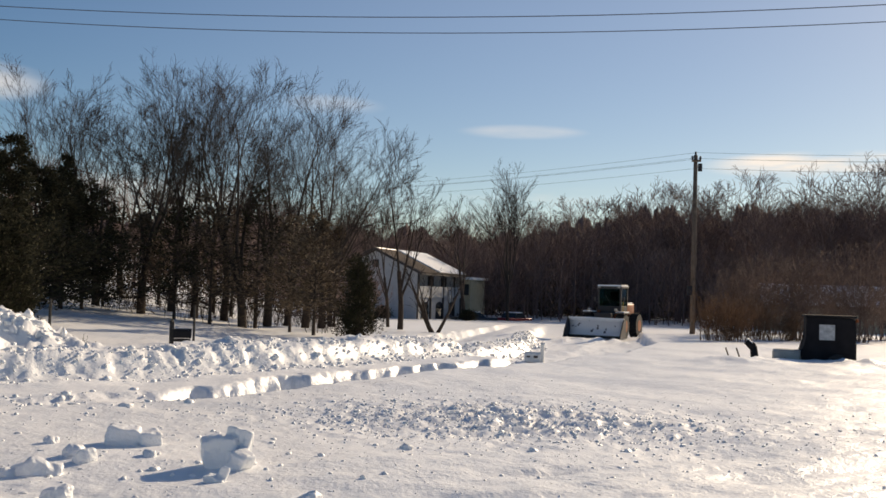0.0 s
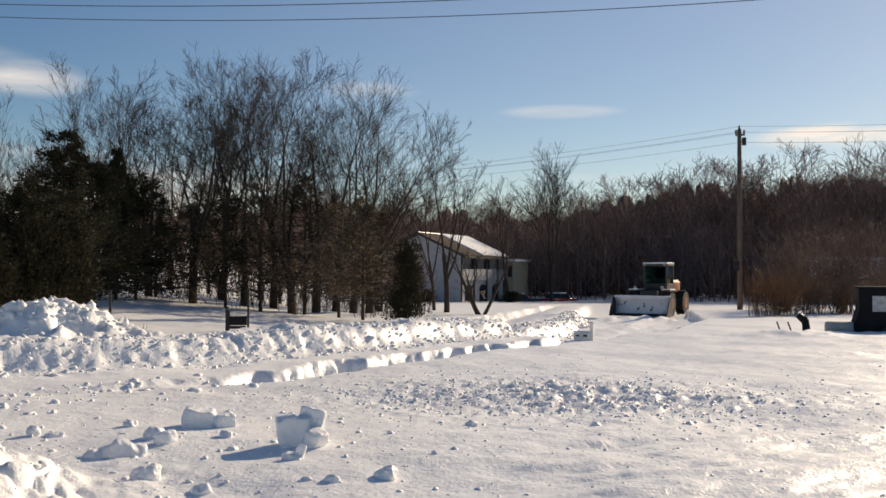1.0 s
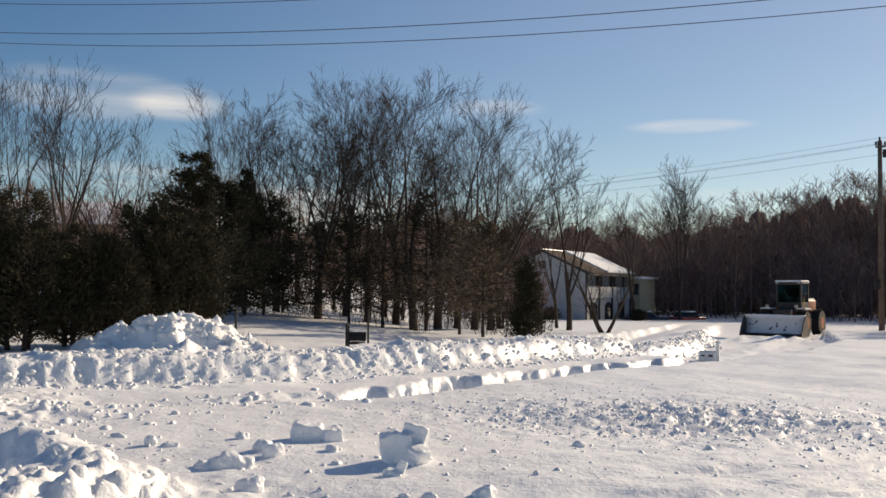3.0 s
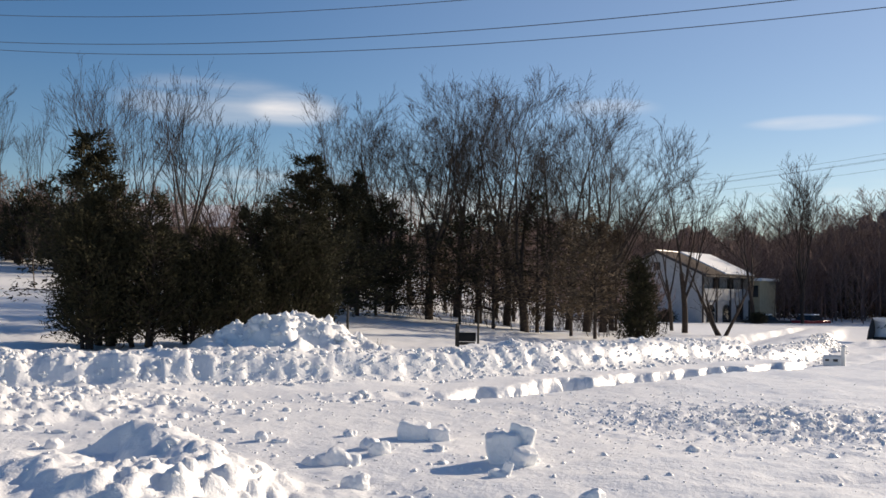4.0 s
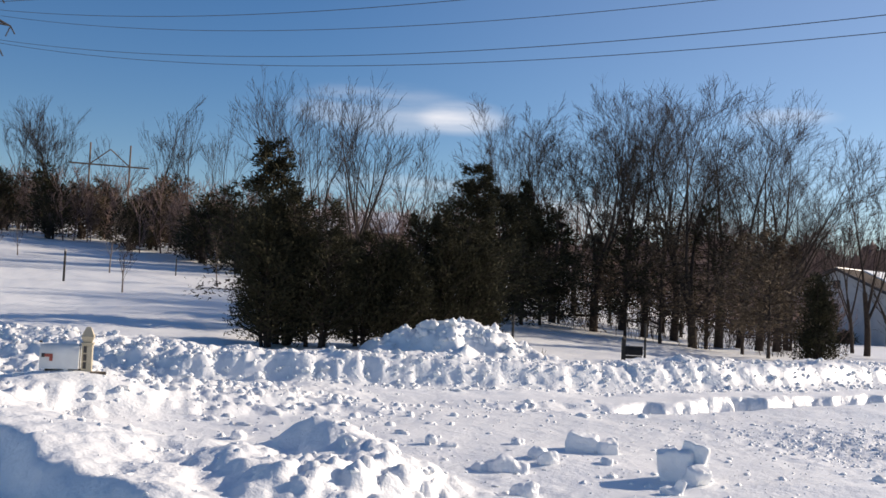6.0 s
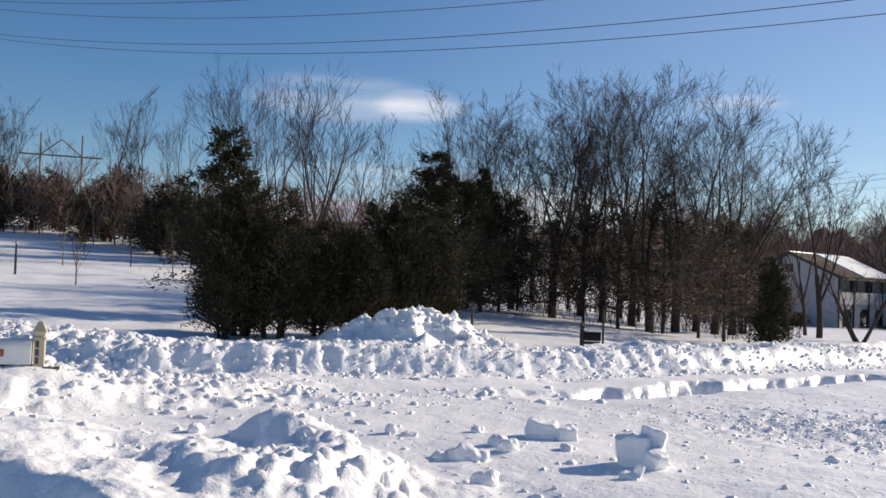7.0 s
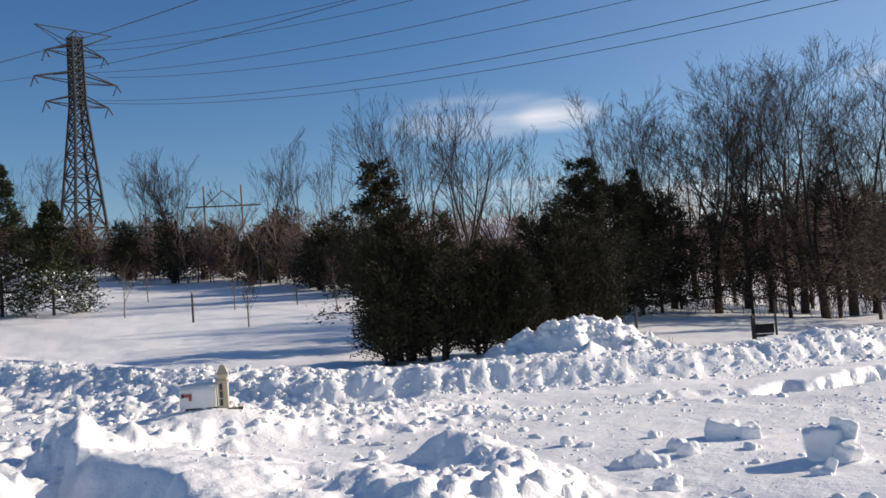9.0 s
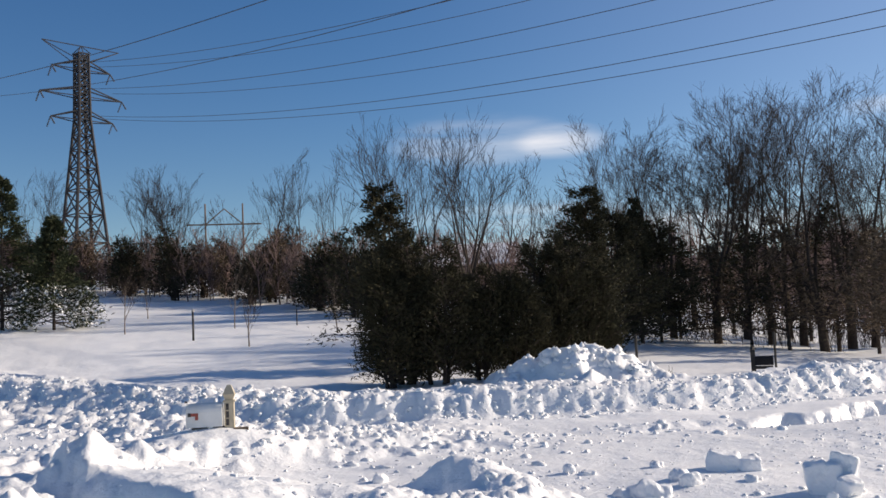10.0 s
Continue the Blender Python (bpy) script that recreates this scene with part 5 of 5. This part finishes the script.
    box_into(bm, (0.5, 0.14, 0.75), (0, 3.5, 2.3), bevel=0.04)
    part("seat", bm, BLACK_CLOTH, cab)
    part("console", box((0.9, 0.2, 0.35), (0, 2.65, 1.95), bevel=0.03), MACHINE, cab)
    part("wiper", rod((0.1, 2.44, 1.9), (-0.25, 2.44, 2.45), 0.012, sides=6), MACHINE, cab)
    part("steering_wheel", rod((0, 2.75, 1.98), (0, 2.79, 2.0), 0.2, 0.2, 16), MACHINE, cab)
    # engine cover
    bm = box((1.25, 1.8, 0.75), (0, 4.65, 1.6), bevel=0.12)
    part("engine_cover", bm, ORANGE, root, "faded orange engine cover", smooth=True)
    bm = box((1.1, 1.6, 0.07), (0, 4.6, 1.99), bevel=0.03)
    part("cover_snow", roughened(bm, 3, 0.03, 4, 3), SNOW, root, smooth=True)
    part("exhaust", rod((0.35, 4.1, 1.9), (0.35, 4.1, 2.55), 0.06, sides=10), MACHINE, root)
    part("counterweight", box((1.7, 0.5, 0.7), (0, 5.75, 1.0), bevel=0.08), ORANGE, root)
    part("step", box((0.3, 0.5, 0.08), (0.85, 3.1, 0.85), bevel=0.01), MACHINE, root)
    part("hand_rail", rod((0.78, 2.6, 1.3), (0.78, 2.6, 2.2), 0.02, sides=6), YELLOW, root)
    tagged(root, "orange wheel loader with a white snow pusher on the road", "loader")


wheel_loader()


# ---------------- house ----------------
def white_house():
    cx, cy = -2.3, 84.9
    g = gz(cx, cy) - 0.15
    root = empty("house", Matrix.Translation((cx, cy, g)) @ Matrix.Rotation(radians(-21), 4, "Z"))
    # local: the near right corner at the origin, the gable end runs along -x, the long side along +y
    Wd, Lg, eave, ridge = 8.2, 11.4, 4.35, 6.25
    t = 0.25
    bm = bmesh.new()
    prof = [(-Wd, 0), (0, 0), (0, eave), (-Wd / 2, ridge - 0.1), (-Wd, eave)]
    a = [bm.verts.new((px, 0, pz)) for px, pz in prof]
    b = [bm.verts.new((px, t, pz)) for px, pz in prof]
    bm.faces.new(a), bm.faces.new(b[::-1])
    for i in range(5):
        bm.faces.new((a[i], b[i], b[(i + 1) % 5], a[(i + 1) % 5]))
    gable = part("gable_wall", bm, SIDING, root, "white clapboard gable wall")
    for k in range(22):
        z = 0.15 + k * 0.2
        w = Wd if z < eave else Wd * (ridge - z) / (ridge - eave)
        part("clapboard", box((w - 0.05, 0.02, 0.185), (-Wd / 2, -0.012, z + 0.09), Matrix.Rotation(radians(4), 4, "X")), SIDING, gable)
    part("back_wall", box((Wd, t, eave), (-Wd / 2, Lg, eave / 2)), SIDING, root)
    part("side_wall", box((t, Lg - 0.5, eave), (-Wd + t / 2, Lg / 2, eave / 2)), SIDING, root)
    # long side: recessed lower storey with openings, upper storey with windows
    lower = part("lower_wall", box((t, Lg - 0.5, 2.1), (-0.16, Lg / 2, 1.05)), SIDING, root)
    for yy in (2.0, 5.6, 8.9):
        bm = box((0.06, 1.7, 1.2), (-0.02, yy, 0.66))
        bmesh.ops.create_cone(bm, cap_ends=True, segments=20, radius1=0.85, radius2=0.85, depth=0.06, matrix=Matrix.Translation((-0.02, yy, 1.25)) @ Matrix.Rotation(radians(90), 4, "Y") @ Matrix.Diagonal((0.5, 1, 1, 1)))
        part("arched_opening", bm, GLASS_DARK, lower, "dark arched opening")
    part("floor_slab", box((1.4, Lg - 0.4, 0.3), (-0.62, Lg / 2, 2.2)), SIDING, root)
    upper = part("upper_wall", box((t, Lg - 0.5, eave - 2.3), (-0.95, Lg / 2, 2.3 + (eave - 2.3) / 2)), SIDING, root)
    for yy in (1.7, 5.2, 8.6):
        win = part("window", box((0.05, 1.3, 1.25), (-0.81, yy, 3.35)), GLASS_DARK, upper, "dark window pane")
        bm = bmesh.new()
        for dy, dz, sy, sz in ((0, 0.66, 1.46, 0.08), (0, -0.66, 1.46, 0.08), (-0.69, 0, 0.08, 1.3), (0.69, 0, 0.08, 1.3), (0, 0, 0.05, 1.25)):
            box_into(bm, (0.06, sy, sz), (-0.79, yy + dy, 3.35 + dz))
        part("frame", bm, DARK_TRIM, win)
    part("rail", box((0.08, Lg - 0.5, 0.75), (0.02, Lg / 2, 2.7)), SIDING, root, "white solid balcony rail")
    for yy in (0.12, 3.2, 6.4, 9.4, Lg - 0.15):
        part("post", box((0.16, 0.16, eave), (0.04, yy, eave / 2)), DARK_TRIM, root, "dark porch post")
    # roof
    for sgn in (-1, 1):
        dx, dz = Wd / 2 + 0.45, (ridge - eave) * (Wd / 2 + 0.45) / (Wd / 2)
        ln, ang = math.hypot(dx, dz), math.atan2(dz, dx)
        c = (-Wd / 2 + sgn * dx / 2, Lg / 2, ridge - dz / 2 + 0.08)
        slope = part("roof", box((ln, Lg + 0.9, 0.16), c, Matrix.Rotation(sgn * ang, 4, "Y")), SHINGLE, root, "brown shingle roof")
        y0, y1 = (4.6, Lg + 0.3) if sgn > 0 else (0.2, Lg + 0.3)
        bm = box((ln * 0.96, y1 - y0, 0.12), (c[0], (y0 + y1) / 2, c[2] + 0.14), Matrix.Rotation(sgn * ang, 4, "Y"), 0.03)
        part("roof_snow", bm, SNOW, slope, "snow lying on the roof")
        bm = box((ln, 0.1, 0.22), (c[0], -0.42, c[2]), Matrix.Rotation(sgn * ang, 4, "Y"))
        part("barge_board", bm, DARK_TRIM, root)
    part("gutter", box((0.12, Lg + 0.9, 0.14), (0.5, Lg / 2, eave - 0.2)), DARK_TRIM, root)
    win = part("gable_vent", box((0.62, 0.06, 0.7), (-Wd / 2, -0.04, ridge - 1.25)), GLASS_DARK, gable, "small dark attic window")
    part("frame", box((0.78, 0.04, 0.08), (-Wd / 2, -0.06, ridge - 0.86)), SIDING, win)
    # rear wing in tan
    wing = part("wing", box((3.0, 4.5, 3.9), (-0.6, Lg + 2.5, 1.95)), TAN_SIDING, root, "tan sided rear wing")
    part("wing_window", box((0.9, 0.05, 1.1), (0.3, Lg + 0.22, 2.9)), GLASS_DARK, wing)
    part("wing_roof", box((3.6, 5.1, 0.25), (-0.6, Lg + 2.5, 4.02), bevel=0.05), SNOW, root, "snow-covered wing roof")
    tagged(root, "white two-storey house with arched porch and snowy roof", "house")


white_house()


def distant_house(azi, r, z, w, d, wall_h, turn, label):
    x, y = polar(azi, r)
    root = empty("house", Matrix.Translation((x, y, z)) @ Matrix.Rotation(radians(turn), 4, "Z"))
    wall = part("wall", box((w, d, wall_h), (0, 0, wall_h / 2)), TAN_SIDING, root)
    for k in (-0.3, 0.0, 0.3):
        part("window", box((0.9, 0.06, 1.1), (w * k, -d / 2 - 0.02, wall_h * 0.55)), GLASS_DARK, wall)
    for sgn in (-1, 1):
        dz = d * 0.26
        ln, ang = math.hypot(d / 2 + 0.4, dz), math.atan2(dz, d / 2 + 0.4)
        roof = part("roof", box((w + 0.8, ln, 0.14), (0, sgn * (d / 4 + 0.2), wall_h + dz / 2), Matrix.Rotation(-sgn * ang, 4, "X")), SHINGLE, root)
        part("roof_snow", box((w + 0.6, ln * 0.96, 0.14), (0, sgn * (d / 4 + 0.2), wall_h + dz / 2 + 0.13), Matrix.Rotation(-sgn * ang, 4, "X"), 0.03), SNOW, roof)
    tagged(root, label, "house")


distant_house(-31.6, 72, gz(*polar(-31.6, 72)) - 0.4, 7, 7, 2.6, 30, "small tan house with a snowy roof among trees")
distant_house(22.0, 92, -1.2, 12, 7, 2.4, -10, "low tan house with a snowy roof behind brush")


# ---------------- cars by the house ----------------
def parked_car(azi, r, turn, paint, label):
    x, y = polar(azi, r)
    root = empty("car", Matrix.Translation((x, y, gz(x, y) - 0.65)) @ Matrix.Rotation(radians(turn), 4, "Z"))
    bm = box((4.3, 1.75, 0.62), (0, 0, 0.62), bevel=0.14)
    part("body", bm, paint, root, smooth=True)
    bm = bmesh.new()
    base = [(-1.3, -0.8), (1.0, -0.8), (1.0, 0.8), (-1.3, 0.8)]
    top = [(-0.85, -0.65), (0.35, -0.65), (0.35, 0.65), (-0.85, 0.65)]
    a = [bm.verts.new((px, py, 0.9)) for px, py in base]
    b = [bm.verts.new((px, py, 1.4)) for px, py in top]
    bm.faces.new(b)
    for i in range(4):
        bm.faces.new((a[i], a[(i + 1) % 4], b[(i + 1) % 4], b[i]))
    part("glasshouse", bm, GLASS_DARK, root)
    bm = box((1.3, 1.4, 0.1), (-0.25, 0, 1.44), bevel=0.03)
    part("roof_snow", roughened(bm, 4, 0.03, 4, 2), SNOW, root, smooth=True)
    for wx in (-1.35, 1.35):
        for wy in (-0.85, 0.85):
            wheel = part("wheel", rod((wx, wy - 0.1, 0.32), (wx, wy + 0.1, 0.32), 0.32, 0.32, 18), RUBBER, root)
            part("rim", rod((wx, wy - 0.105, 0.32), (wx, wy + 0.105, 0.32), 0.19, 0.19, 12), PALE_METAL, wheel)
    tagged(root, label, "car")


parked_car(4.3, 96, 55, RED_CAR, "red car parked in snow with a snowy roof")
parked_car(1.9, 92, 20, DARK_CAR, "dark car parked in snow beside the house")
for i, (azi, r, h) in enumerate([(1.5, 86, 0.8), (-3.6, 83, 1.0)]):
    x, y = polar(azi, r)
    evergreen("yew_bush", 520 + i, h, 1.0, at_ground(x, y), "low dark evergreen bush beside the house wall", NEEDLE, "cedar", 2200, 0.03, 0.2, "bushes by the house", "shrub")
